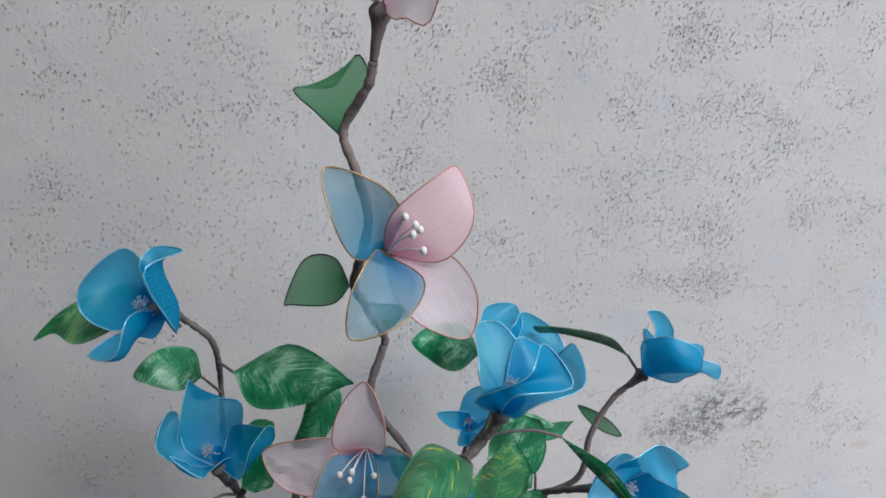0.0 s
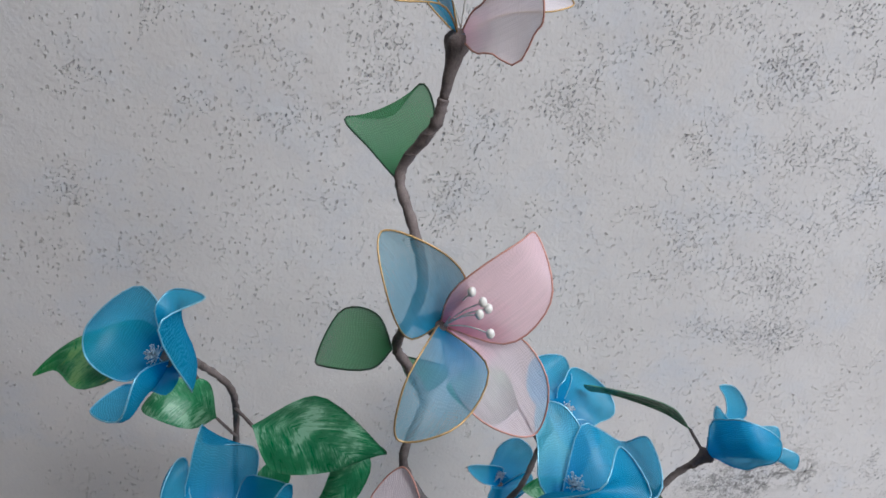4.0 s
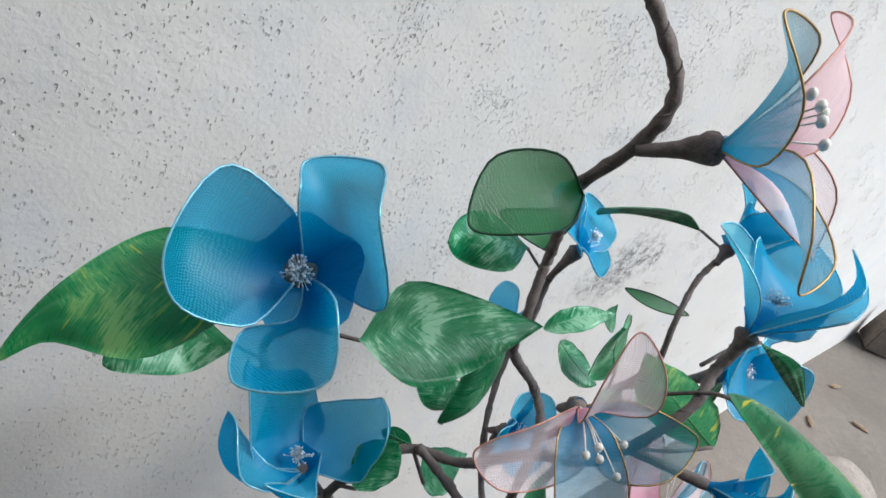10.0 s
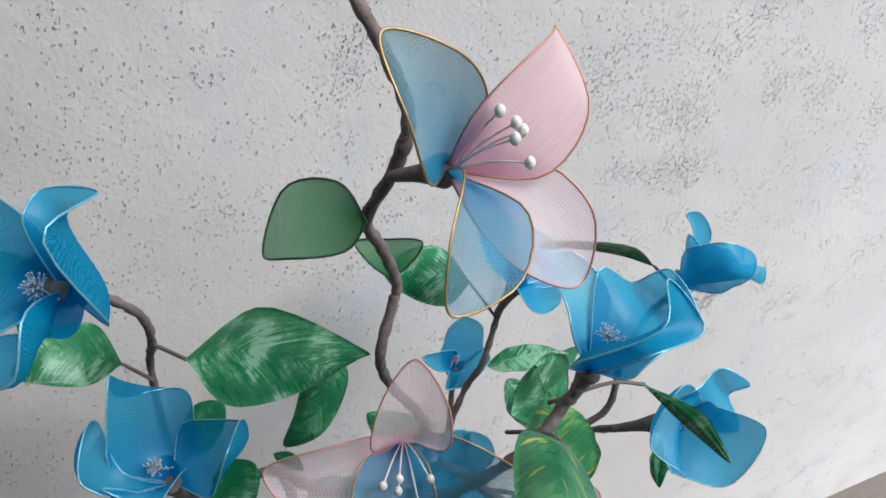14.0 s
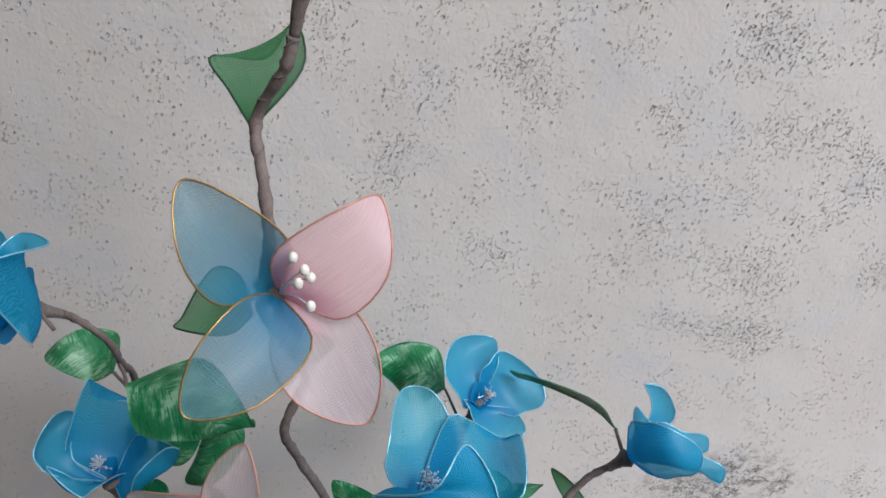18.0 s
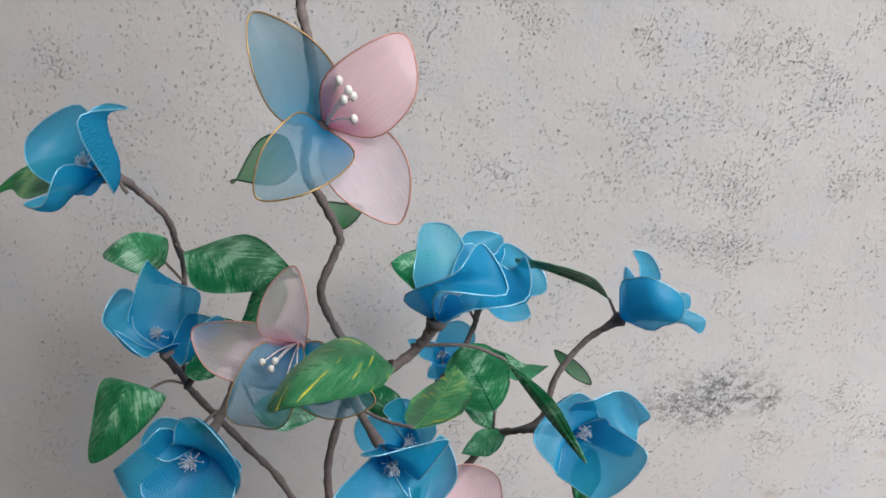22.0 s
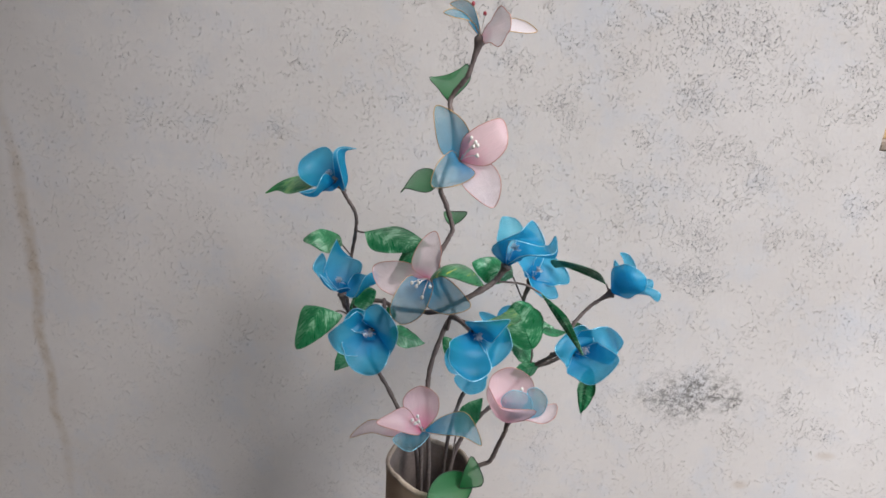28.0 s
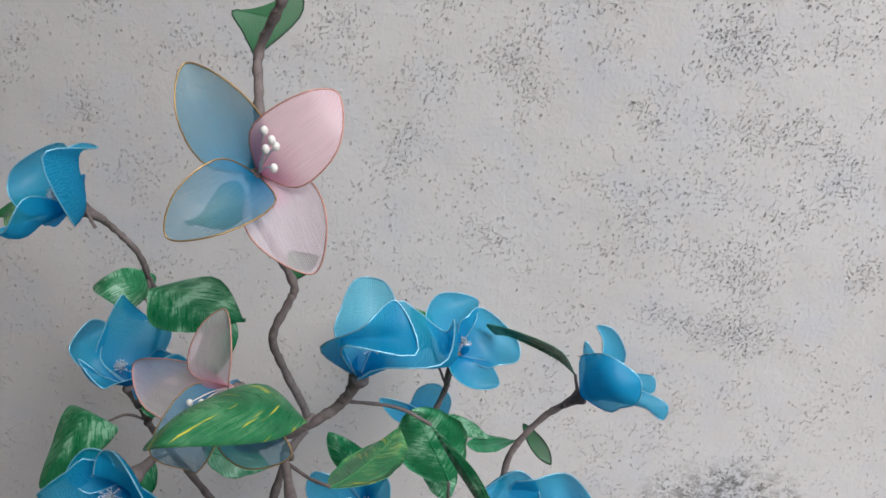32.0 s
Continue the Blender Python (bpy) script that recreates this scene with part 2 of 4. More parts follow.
def make_nylon(name, base, tip, see, see_tip, weave=0.0007, fade=0.75, knit_depth=0.42, tint=0.35):
    """Sheer stretched stocking cloth: dense at the hub, thin and paler towards the rim."""
    m, n, l, s = node_mat(name)
    uv = n.new("ShaderNodeUVMap")
    uv.uv_map = "UVMap"
    sep = n.new("ShaderNodeSeparateXYZ")
    l.new(uv.outputs[0], sep.inputs[0])
    u, v = sep.outputs["X"], sep.outputs["Y"]
    attr = n.new("ShaderNodeAttribute")
    attr.attribute_name = "along"
    along = attr.outputs["Fac"]
    k = 2 * math.pi / weave
    co = n.new("ShaderNodeTexCoord").outputs["Object"]
    pull = tex(n, l, "ShaderNodeTexNoise", 70, co, 3, 0.6).outputs["Color"]
    psep = n.new("ShaderNodeSeparateXYZ")
    l.new(pull, psep.inputs[0])
    u = math_node(n, l, "MULTIPLY_ADD", psep.outputs["X"], 0.006, u)
    v = math_node(n, l, "MULTIPLY_ADD", psep.outputs["Y"], 0.006, v)
    p = math_node(n, l, "MULTIPLY", math_node(n, l, "ADD", u, v), k * 0.5)
    q = math_node(n, l, "MULTIPLY", math_node(n, l, "SUBTRACT", u, v), k * 0.5)
    net = math_node(n, l, "MULTIPLY", math_node(n, l, "SINE", p), math_node(n, l, "SINE", q))
    cloud = tex(n, l, "ShaderNodeTexNoise", 45, co, 4, 0.6).outputs["Fac"]
    ray = n.new("ShaderNodeMapping")
    ray.inputs["Scale"].default_value = (900, 60, 1)
    l.new(uv.outputs[0], ray.inputs["Vector"])
    streak = tex(n, l, "ShaderNodeTexNoise", 1, ray.outputs[0], 2).outputs["Fac"]
    g = math_node(n, l, "MULTIPLY_ADD", math_node(n, l, "SUBTRACT", cloud, 0.5), 0.35, along)
    col = ramp(n, l, g, [(0.05, base), (fade, tip)])
    col = mix(n, l, math_node(n, l, "MULTIPLY", math_node(n, l, "MULTIPLY", net, along), 0.10), col, (0.60, 0.75, 0.80))
    op = n.new("ShaderNodeMapRange")
    for i, x in enumerate((0.0, 0.85, see, see_tip)):
        op.inputs[i + 1].default_value = x
    l.new(g, op.inputs[0])
    knit = math_node(n, l, "MULTIPLY", net, math_node(n, l, "MULTIPLY_ADD", along, knit_depth, 0.02))
    alpha = math_node(n, l, "ADD", knit, op.outputs[0])
    alpha = math_node(n, l, "MULTIPLY_ADD", math_node(n, l, "SUBTRACT", streak, 0.5), 0.22, alpha)
    clamp = n.new("ShaderNodeClamp")
    l.new(alpha, clamp.inputs[0])
    dif, tra, thr, gl = (n.new("ShaderNodeBsdf" + x) for x in ("Diffuse", "Translucent", "Transparent", "Glossy"))
    for d in (dif, tra):
        l.new(col, d.inputs["Color"])
    l.new(mix(n, l, tint, (1.0, 1.0, 1.0), col), thr.inputs["Color"])
    gl.inputs["Roughness"].default_value = 0.45
    body, mixed, out = (n.new("ShaderNodeMixShader") for _ in range(3))
    body.inputs[0].default_value = 0.40
    l.new(dif.outputs[0], body.inputs[1])
    l.new(tra.outputs[0], body.inputs[2])
    out.inputs[0].default_value = 0.035
    l.new(body.outputs[0], out.inputs[1])
    l.new(gl.outputs[0], out.inputs[2])
    l.new(clamp.outputs[0], mixed.inputs[0])
    l.new(thr.outputs[0], mixed.inputs[1])
    l.new(out.outputs[0], mixed.inputs[2])
    l.new(mixed.outputs[0], n["Material Output"].inputs["Surface"])
    n.remove(s)
    return m


def make_leaf(name, dark, light, yellow=0.0, pale=0.5):
    """Glossy hand-brushed resin leaf with strokes that fan out from the midrib and glare painted in as pale blotches.
    """
    m, n, l, s = node_mat(name)
    uv = n.new("ShaderNodeUVMap")
    uv.uv_map = "UVMap"
    sep = n.new("ShaderNodeSeparateXYZ")
    l.new(uv.outputs[0], sep.inputs[0])
    au = math_node(n, l, "ABSOLUTE", sep.outputs["X"])
    slant = math_node(n, l, "SUBTRACT", sep.outputs["Y"], math_node(n, l, "MULTIPLY", au, 0.8))
    comb = n.new("ShaderNodeCombineXYZ")
    l.new(math_node(n, l, "MULTIPLY", sep.outputs["X"], 110), comb.inputs[0])
    l.new(math_node(n, l, "MULTIPLY", slant, 520), comb.inputs[1])
    rnd = n.new("ShaderNodeObjectInfo")
    l.new(math_node(n, l, "MULTIPLY", rnd.outputs["Random"], 40), comb.inputs[2])
    strk = tex(n, l, "ShaderNodeTexNoise", 1.0, comb.outputs[0], 5, 0.65)
    strk.inputs["Distortion"].default_value = 0.9
    stroke = strk.outputs["Fac"]
    co = n.new("ShaderNodeTexCoord").outputs["Object"]
    big = tex(n, l, "ShaderNodeTexNoise", 40, co, 4, 0.6).outputs["Fac"]
    col = ramp(n, l, big, [(0.35, dark), (0.7, tuple(c * 1.9 for c in dark))])
    st = math_node(n, l, "MULTIPLY_ADD", math_node(n, l, "SUBTRACT", big, 0.5), 1.45, stroke)
    col = mix(n, l, ramp(n, l, st, [(0.46, 0.0), (0.55, 0.30)]), col, tuple(0.5 * (a + b) for a, b in zip(dark, light)))
    # palest strokes and blotches: brushed paint plus glare put into the colour
    col = mix(n, l, ramp(n, l, st, [(0.575, 0.0), (0.68, pale)]), col, light)
    if yellow:
        ysp = tex(n, l, "ShaderNodeTexNoise", 0.42, comb.outputs[0], 2, 0.5).outputs["Fac"]
        col = mix(n, l, ramp(n, l, ysp, [(0.635, 0.0), (0.675, yellow)]), col, (0.50, 0.48, 0.03))
    l.new(col, s.inputs["Base Color"])
    l.new(ramp(n, l, stroke, [(0.3, 0.22), (0.7, 0.42)]), s.inputs["Roughness"])
    bump(n, l, math_node(n, l, "ADD", stroke, big), 0.35, 0.0012, s)
    return m


def make_plain(name, c, rough=0.5, metal=0.0):
    m, n, l, s = node_mat(name)
    co = n.new("ShaderNodeTexCoord").outputs["Object"]
    a = tex(n, l, "ShaderNodeTexNoise", 300, co, 3).outputs["Fac"]
    l.new(ramp(n, l, a, [(0.3, tuple(x * 0.8 for x in c)), (0.7, tuple(min(1, x * 1.1) for x in c))]), s.inputs["Base Color"])
    s.inputs["Roughness"].default_value, s.inputs["Metallic"].default_value = rough, metal
    return m


PLASTER = make_plaster()
CEMENT = make_concrete()
STONE = make_speckled("broken_stone", (0.17, 0.140, 0.118), (0.30, 0.26, 0.23), 20, 0.9, 0.8, 0.006)
DARKBRICK = make_speckled("weathered_dark_brick", (0.09, 0.072, 0.058), (0.20, 0.165, 0.135), 25, 0.9, 0.6, 0.004)
BRICK = make_speckled("mortar_brick", (0.22, 0.18, 0.14), (0.36, 0.30, 0.25), 25, 0.9, 0.6, 0.004)
GRIT = make_speckled("dry_litter", (0.16, 0.11, 0.07), (0.30, 0.22, 0.14), 60)
WOOD, PANE = make_wood(), make_pane()
TUBE = make_speckled("brown_tube_card", (0.38, 0.285, 0.205), (0.48, 0.375, 0.28), 12, 0.8, 0.25, 0.0015)
TUBE_IN = make_speckled("raw_tube_lining", (0.20, 0.165, 0.15), (0.30, 0.25, 0.23), 30, 0.9, 0.5, 0.002)
RIM = make_speckled("torn_tube_edge", (0.34, 0.27, 0.21), (0.52, 0.44, 0.36), 60, 0.9, 0.8, 0.002)
TAPE = make_speckled("brown_floral_tape", (0.098, 0.079, 0.074), (0.215, 0.175, 0.163), 180, 0.8, 0.8, 0.001)
BLUE = make_nylon("blue_nylon", (0.003, 0.245, 0.56), (0.012, 0.43, 0.70), 0.96, 0.54, 0.0009, knit_depth=0.24, tint=0.8)
TEAL = make_nylon("light_blue_nylon", (0.004, 0.30, 0.60), (0.12, 0.56, 0.74), 0.95, 0.58, 0.0009, 0.6, 0.22, 0.75)
PALE = make_nylon("pale_blue_nylon", (0.004, 0.28, 0.52), (0.15, 0.40, 0.50), 0.96, 0.44, 0.0009, 0.95, 0.09)
PINK = make_nylon("pink_nylon", (1.0, 0.30, 0.48), (1.0, 0.70, 0.75), 0.88, 0.70, 0.0008, 0.6, 0.06)
ROSE = make_nylon("pale_pink_nylon", (0.98, 0.36, 0.54), (0.92, 0.77, 0.82), 0.88, 0.48, 0.0009, 0.50, 0.16)
BLUSH = make_nylon("blush_nylon", (0.97, 0.62, 0.73), (0.92, 0.84, 0.87), 0.94, 0.72, 0.0008, 0.5, 0.06)
MIXED = make_nylon("blue_to_pale_nylon", (0.004, 0.27, 0.55), (0.20, 0.43, 0.54), 0.96, 0.44, 0.0009, 0.90, 0.09)
GREEN = make_nylon("green_nylon", (0.010, 0.17, 0.045), (0.09, 0.34, 0.14), 0.97, 0.64, 0.0011, knit_depth=0.30, tint=0.5)
GOLD = make_plain("gold_wire", (0.52, 0.34, 0.14), 0.42, 0.75)
COPPER = make_plain("pink_thread_wire", (0.60, 0.30, 0.24), 0.5, 0.3)
BLUEWIRE = make_plain("light_blue_wire", (0.24, 0.56, 0.72), 0.32, 0.45)
GREENWIRE = make_plain("dark_green_wire", (0.012, 0.065, 0.028), 0.5)
WHITE = make_plain("white_bead", (0.84, 0.82, 0.76), 0.35)
RED = make_plain("red_bead", (0.40, 0.05, 0.07), 0.4)
SILVER = make_plain("silver_tinsel", (0.62, 0.68, 0.74), 0.3, 0.5)
LEAF = make_leaf("brushed_green_resin", (0.010, 0.135, 0.048), (0.36, 0.62, 0.42), 0.0, 0.62)
LEAF_Y = make_leaf("green_resin_yellow_flecks", (0.010, 0.105, 0.034), (0.12, 0.28, 0.13), 0.95, 0.4)
LEAF_S = make_leaf("green_resin_pale_streaks", (0.014, 0.150, 0.046), (0.30, 0.48, 0.16), 0.55, 0.5)
LEAF_D = make_leaf("dark_green_resin", (0.011, 0.130, 0.048), (0.20, 0.46, 0.26), 0.0, 0.6)


# ---- builders ----
def part(name, bm, material, parent, label="", smooth=True):
    me = bpy.data.meshes.new(name)
    bm.to_mesh(me)
    bm.free()
    me.materials.append(material)
    if smooth:
        me.shade_smooth()
    ob = new(name, me)
    if parent is not None:
        ob.parent = parent
    return tagged(ob, label)


def thing(name, at, label, category, group=""):
    ob = new(name)
    ob.empty_display_size = 0.01
    ob.location = at
    return tagged(ob, label, category, group)


def smooth_line(pts, per=8):
    """Catmull-Rom line through points."""
    pts = [Vector(p) for p in pts]
    if len(pts) == 2:
        return [pts[0].lerp(pts[1], i / per) for i in range(per + 1)]
    ext = [pts[0] * 2 - pts[1], *pts, pts[-1] * 2 - pts[-2]]
    out = []
    for i in range(1, len(ext) - 2):
        a, b, c, d = ext[i - 1:i + 3]
        for k in range(per):
            t = k / per
            out.append(0.5 * (2 * b + (c - a) * t + (2 * a - 5 * b + 4 * c - d) * t * t + (3 * b - a - 3 * c + d) * t ** 3))
    out.append(pts[-1])
    return out


def tube(bm, line, radii, sides=6, closed=False, wobble=0.0, seed=0):
    rng = random.Random(seed)
    n = len(line)
    rings = []
    up = Vector((0.13, 0.31, 0.94))
    for i, p in enumerate(line):
        d = (line[(i + 1) % n] - line[i - 1]) if closed else (line[min(i + 1, n - 1)] - line[max(i - 1, 0)])
        d = d.normalized() if d.length > 1e-9 else Vector((0, 0, 1))
        up = up - d * up.dot(d)
        if up.length < 1e-6:
            up = d.orthogonal()
        up.normalize()
        side = d.cross(up)
        r = radii[i] if isinstance(radii, (list, tuple)) else radii
        rings.append([bm.verts.new(p + (up * math.cos(a) + side * math.sin(a)) * r * (1 + rng.uniform(-wobble, wobble)))
                      for a in (2 * math.pi * k / sides for k in range(sides))])
    for i in range(n if closed else n - 1):
        a, b = rings[i], rings[(i + 1) % n]
        for k in range(sides):
            bm.faces.new((a[k], a[(k + 1) % sides], b[(k + 1) % sides], b[k]))
    if not closed:
        bm.faces.new(rings[0][::-1])
        bm.faces.new(rings[-1])


def blade(base, tip, width, inner, bulge=0.12, cup=0.25, belly=0.6, blunt=0.7, skew=0.0, ruffle=0.0, waves=2.0, roll=0.0, start=0.05, ragged=0.0, phase=0.0, ns=16, nu=10):
    """Points of a petal or leaf from base to tip. inner: the way its hollow face looks. bulge: how far it bows out;
    blunt: below 0.6 a round end, above 1 a sharp one; skew: tip drawn to one side; roll: outer end rolled back."""
    base, tip, inner = Vector(base), Vector(tip), Vector(inner)
    d = tip - base
    ln = d.length
    side = d.cross(inner).normalized()
    nrm = side.cross(d).normalized()
    k = math.log(0.5) / math.log(belly)
    grid = []
    for i in range(ns + 1):
        s = i / ns
        s = 0.5 - 0.5 * math.cos(math.pi * s)
        c = base + d * s - nrm * (bulge * ln * 4 * s * (1 - s)) - nrm * (roll * ln * max(0.0, s - 0.55) ** 2 * 3)
        h = 0.5 * width * max(math.sin(math.pi * min(1.0, s ** k)), 0.0) ** blunt
        h = max(h, 0.5 * width * start * (1 - s))
        lo, hi = (1 + ragged * math.sin(s * f + phase * g) + 0.6 * ragged * math.sin(s * 2.3 * f + g) for f, g in ((11.0, 1.0), (13.0, 2.7)))
        row = []
        for j in range(nu + 1):
            u = 2 * j / nu - 1
            w = math.sin(u * waves * math.pi + s * 5.0) * abs(u) * ruffle * ln * s
            row.append((c + side * (u * h * (lo if u < 0 else hi) + skew * h * s) + nrm * (cup * h * u * u + w), u * h, s * ln, s))
        grid.append(row)
    return grid


def rim_grid(base, ctrl, away, deep=0.2, ns=22, nu=14, ruffle=0.0, waves=3.0, full=0.0, scallop=0.0):
    """Points of a petal or leaf stretched in a wire loop. The loop leaves the base, passes two points of one edge, the tip and
    two points of the other edge (ctrl), and comes back. deep: how far the cloth hangs to the side of away, as a share of the width;
    full: how much wider than the bare wire the gathered cloth is near the base."""
    base, away = Vector(base), Vector(away)
    c = [base] + [Vector(p) for p in ctrl]
    ext = [base + (base - c[1]) * 0.3, *c, base, base + (base - c[-1]) * 0.3]

    def span(i, t):
        a, b, e, f = ext[i:i + 4]
        k1, k2, k3 = (max((q - p).length, 1e-6) ** 0.5 for p, q in ((a, b), (b, e), (e, f)))
        m1 = e - b + ((b - a) / k1 - (e - a) / (k1 + k2)) * k2
        m2 = e - b + ((f - e) / k3 - (f - b) / (k2 + k3)) * k2
        return b * (2 * t ** 3 - 3 * t * t + 1) + m1 * (t ** 3 - 2 * t * t + t) + e * (3 * t * t - 2 * t ** 3) + m2 * (t ** 3 - t * t)

    def edge(s, back):
        x = min(s * 3.0, 2.9999)
        i, t = int(x), x - int(x)
        if s >= 1.0:
            return c[3].copy()
        return span(5 - i, 1 - t) if back else span(i, t)
    d = c[3] - base
    nrm = d.cross(c[1] + c[2] - c[4] - c[5]).normalized()
    if nrm.dot(away) < 0:
        nrm = -nrm
    far = max((p - base).length for p in c)
    grid = []
    for i in range(ns + 1):
        s = 0.5 - 0.5 * math.cos(math.pi * i / ns)
        p, q = edge(s, False), edge(s, True)
        k = 0.5 * full * math.sin(math.pi * s / 0.45) ** 2 if s < 0.45 else 0.0
        k += scallop * math.sin(15 * s) * min(1.0, 3 * s)
        p, q = p + (p - q) * k, q + (q - p) * k
        w = (q - p).length
        row = []
        for j in range(nu + 1):
            u = j / nu
            x = p.lerp(q, u) + nrm * (deep * w * 4 * u * (1 - u) + ruffle * far * s * math.sin(waves * 6.28 * u + 3 * s) * 4 * u * (1 - u))
            row.append((x, (u - 0.5) * w, s * far, min(1.0, (x - base).length / far)))
        grid.append(row)
    return grid


def sail(base, tip, corner, sag=0.2, bow=0.08, ns=14, nu=10):
    """Three-cornered leaf: two straight sides from the base, the far side hollowed."""
    base, a, b = Vector(base), Vector(tip) - Vector(base), Vector(corner) - Vector(base)
    nrm = a.cross(b).normalized()
    grid = []
    for i in range(ns + 1):
        s = i / ns
        row = []
        for j in range(nu + 1):
            u = j / nu
            d = a * (1 - u) + b * u
            w = u ** 0.6
            k = s * (1 - sag * 4 * w * (1 - w) * s) * (1 - 0.16 * (max(0.0, u - 0.75) / 0.25) ** 2 * s)
            side = 4 * s * (1 - s)
            p = base + d * k + nrm * (bow * a.length * side * (u - 0.5) * 2) + (b - a) * 0.10 * side * (u - 0.5)
            row.append((p, (u - 0.5) * (b - a).length * s, s * a.length, s))
        grid.append(row)
    return grid


def sheet(grid, at, thick=0.0):
    bm = bmesh.new()
    uvl = bm.loops.layers.uv.new("UVMap")
    al = bm.verts.layers.float.new("along")
    at = Vector(at)
    uv = {}
    vs = []
    for row in grid:
        r = []
        for p, u, v, s in row:
            q = bm.verts.new(p - at)
            q[al] = s
            uv[q] = (u, v)
            r.append(q)
        vs.append(r)
    for a, b in zip(vs, vs[1:]):
        for j in range(len(a) - 1):
            f = bm.faces.new((a[j], a[j + 1], b[j + 1], b[j]))
            for lp in f.loops:
                lp[uvl].uv = uv[lp.vert]
    if thick:
        bm.normal_update()
        under = {}
        for r in vs:
            for q in r:
                w = bm.verts.new(q.co - q.normal * thick)
                w[al] = q[al]
                uv[w] = uv[q]
                under[q] = w
        for f in list(bm.faces):
            g = bm.faces.new([under[q] for q in reversed(f.verts)])
            for lp in g.loops:
                lp[uvl].uv = uv[lp.vert]
        rim = vs[0][:] + [r[-1] for r in vs[1:]] + vs[-1][-2::-1] + [r[0] for r in vs[-2:0:-1]]
        for a, b in zip(rim, rim[1:] + rim[:1]):
            g = bm.faces.new((a, b, under[b], under[a]))
            for lp in g.loops:
                lp[uvl].uv = uv[lp.vert]
    return bm


def rim_wire(grid, at, radius, sides=5):
    at = Vector(at)
    loop = [r[0][0] - at for r in grid] + [r[-1][0] - at for r in grid[-2:0:-1]]
    bm = bmesh.new()
    tube(bm, loop, radius, sides, closed=True)
    return bm


def wired_petal(flower, at, base, ctrl, away, cloth, wire, deep=0.2, wire_r=0.00048, **kw):
    g = rim_grid(base, ctrl, away, deep, **kw)
    p = part("petal", sheet(g, at), cloth, flower)
    part("wire_rim", rim_wire(g, at, wire_r), wire, p)
    return p


def ball(bm, c, r, stretch=(1, 1, 1)):
    bmesh.ops.create_uvsphere(bm, u_segments=10, v_segments=7, radius=r, matrix=Matrix.Translation(c) @ Matrix.Diagonal((*stretch, 1)))


def stamens(flower, at, base, ends, bead=WHITE, r=0.0021):
    at, base = Vector(at), Vector(base)
    for e in ends:
        e = Vector(e)
        bm = bmesh.new()
        mid = base.lerp(e, 0.5) + Vector((0, 0, 0.002))
        tube(bm, smooth_line([base - at, mid - at, e - at], 5), 0.00042, 5)
        st = part("stamen", bm, WHITE, flower)
        bm = bmesh.new()
        ball(bm, e - at, r, (1, 1, 1.25))
        part("stamen_bead", bm, bead, st)


def throat(flower, at, root, hub, axis, radius, cloth):
    """Gathered cloth between the petals' feet: a small ruffled funnel."""
    at, root, hub, axis = Vector(at), Vector(root), Vector(hub), Vector(axis).normalized()
    e1 = axis.orthogonal().normalized()
    e2 = axis.cross(e1)
    far = (hub - root).length + radius
    grid = []
    for i in range(9):
        s = i / 8
        row = []
        for j in range(31):
            a = 2 * math.pi * j / 30
            r = 0.0025 + (radius - 0.0025) * s ** 1.5 * (1 + 0.10 * math.sin(5 * a))
            row.append((root.lerp(hub, s) + (e1 * math.cos(a) + e2 * math.sin(a)) * r, a * 0.008, s * far, 0.35 * s))
        grid.append(row)
    part("throat", sheet(grid, at), cloth, flower)


def tinsel(flower, at, base, axis, size=0.008, count=60, seed=1):
    """Bunch of short silver threads with tiny beads in the middle of a flower."""
    rng = random.Random(seed)
    at, base, axis = Vector(at), Vector(base), Vector(axis).normalized()
    bm = bmesh.new()
    for _ in range(count):
        d = (axis * rng.uniform(0.5, 1.0) + Vector([rng.uniform(-0.8, 0.8) for _ in range(3)]) * 0.85).normalized()
        e = base + d * size * rng.uniform(0.55, 1.0)
        tube(bm, [base - at, e - at], [0.0003, 0.0002], 3)
        bmesh.ops.create_icosphere(bm, subdivisions=1, radius=rng.uniform(0.0004, 0.0007), matrix=Matrix.Translation(e - at))
    part("tinsel_tuft", bm, SILVER, flower, "tuft of shiny silver tinsel", smooth=False)


def calyx(flower, at, stem_end, hub, r0=0.0026, r1=0.0068, mid=None):
    at, a, b = Vector(at), Vector(stem_end), Vector(hub)
    pts = [a, Vector(mid) if mid else a.lerp(b, 0.5), b]
    ln = smooth_line(pts, 7)
    n = len(ln) - 1
    radii = []
    for i in range(n + 1):
        s = i / n
        flare = min(1.0, s / 0.82) ** 1.8
        close = 1.0 if s < 0.82 else math.sqrt(1 - 0.85 * ((s - 0.82) / 0.18) ** 2)
        radii.append((r0 + (r1 - r0) * flare) * close * (1 + 0.07 * math.sin(9 * s)))
    bm = bmesh.new()
    tube(bm, [p - at for p in ln], radii, 10, wobble=0.07, seed=int(abs(a.x) * 1e4))
    part("calyx", bm, TAPE, flower, "calyx wrapped in dark brown tape")


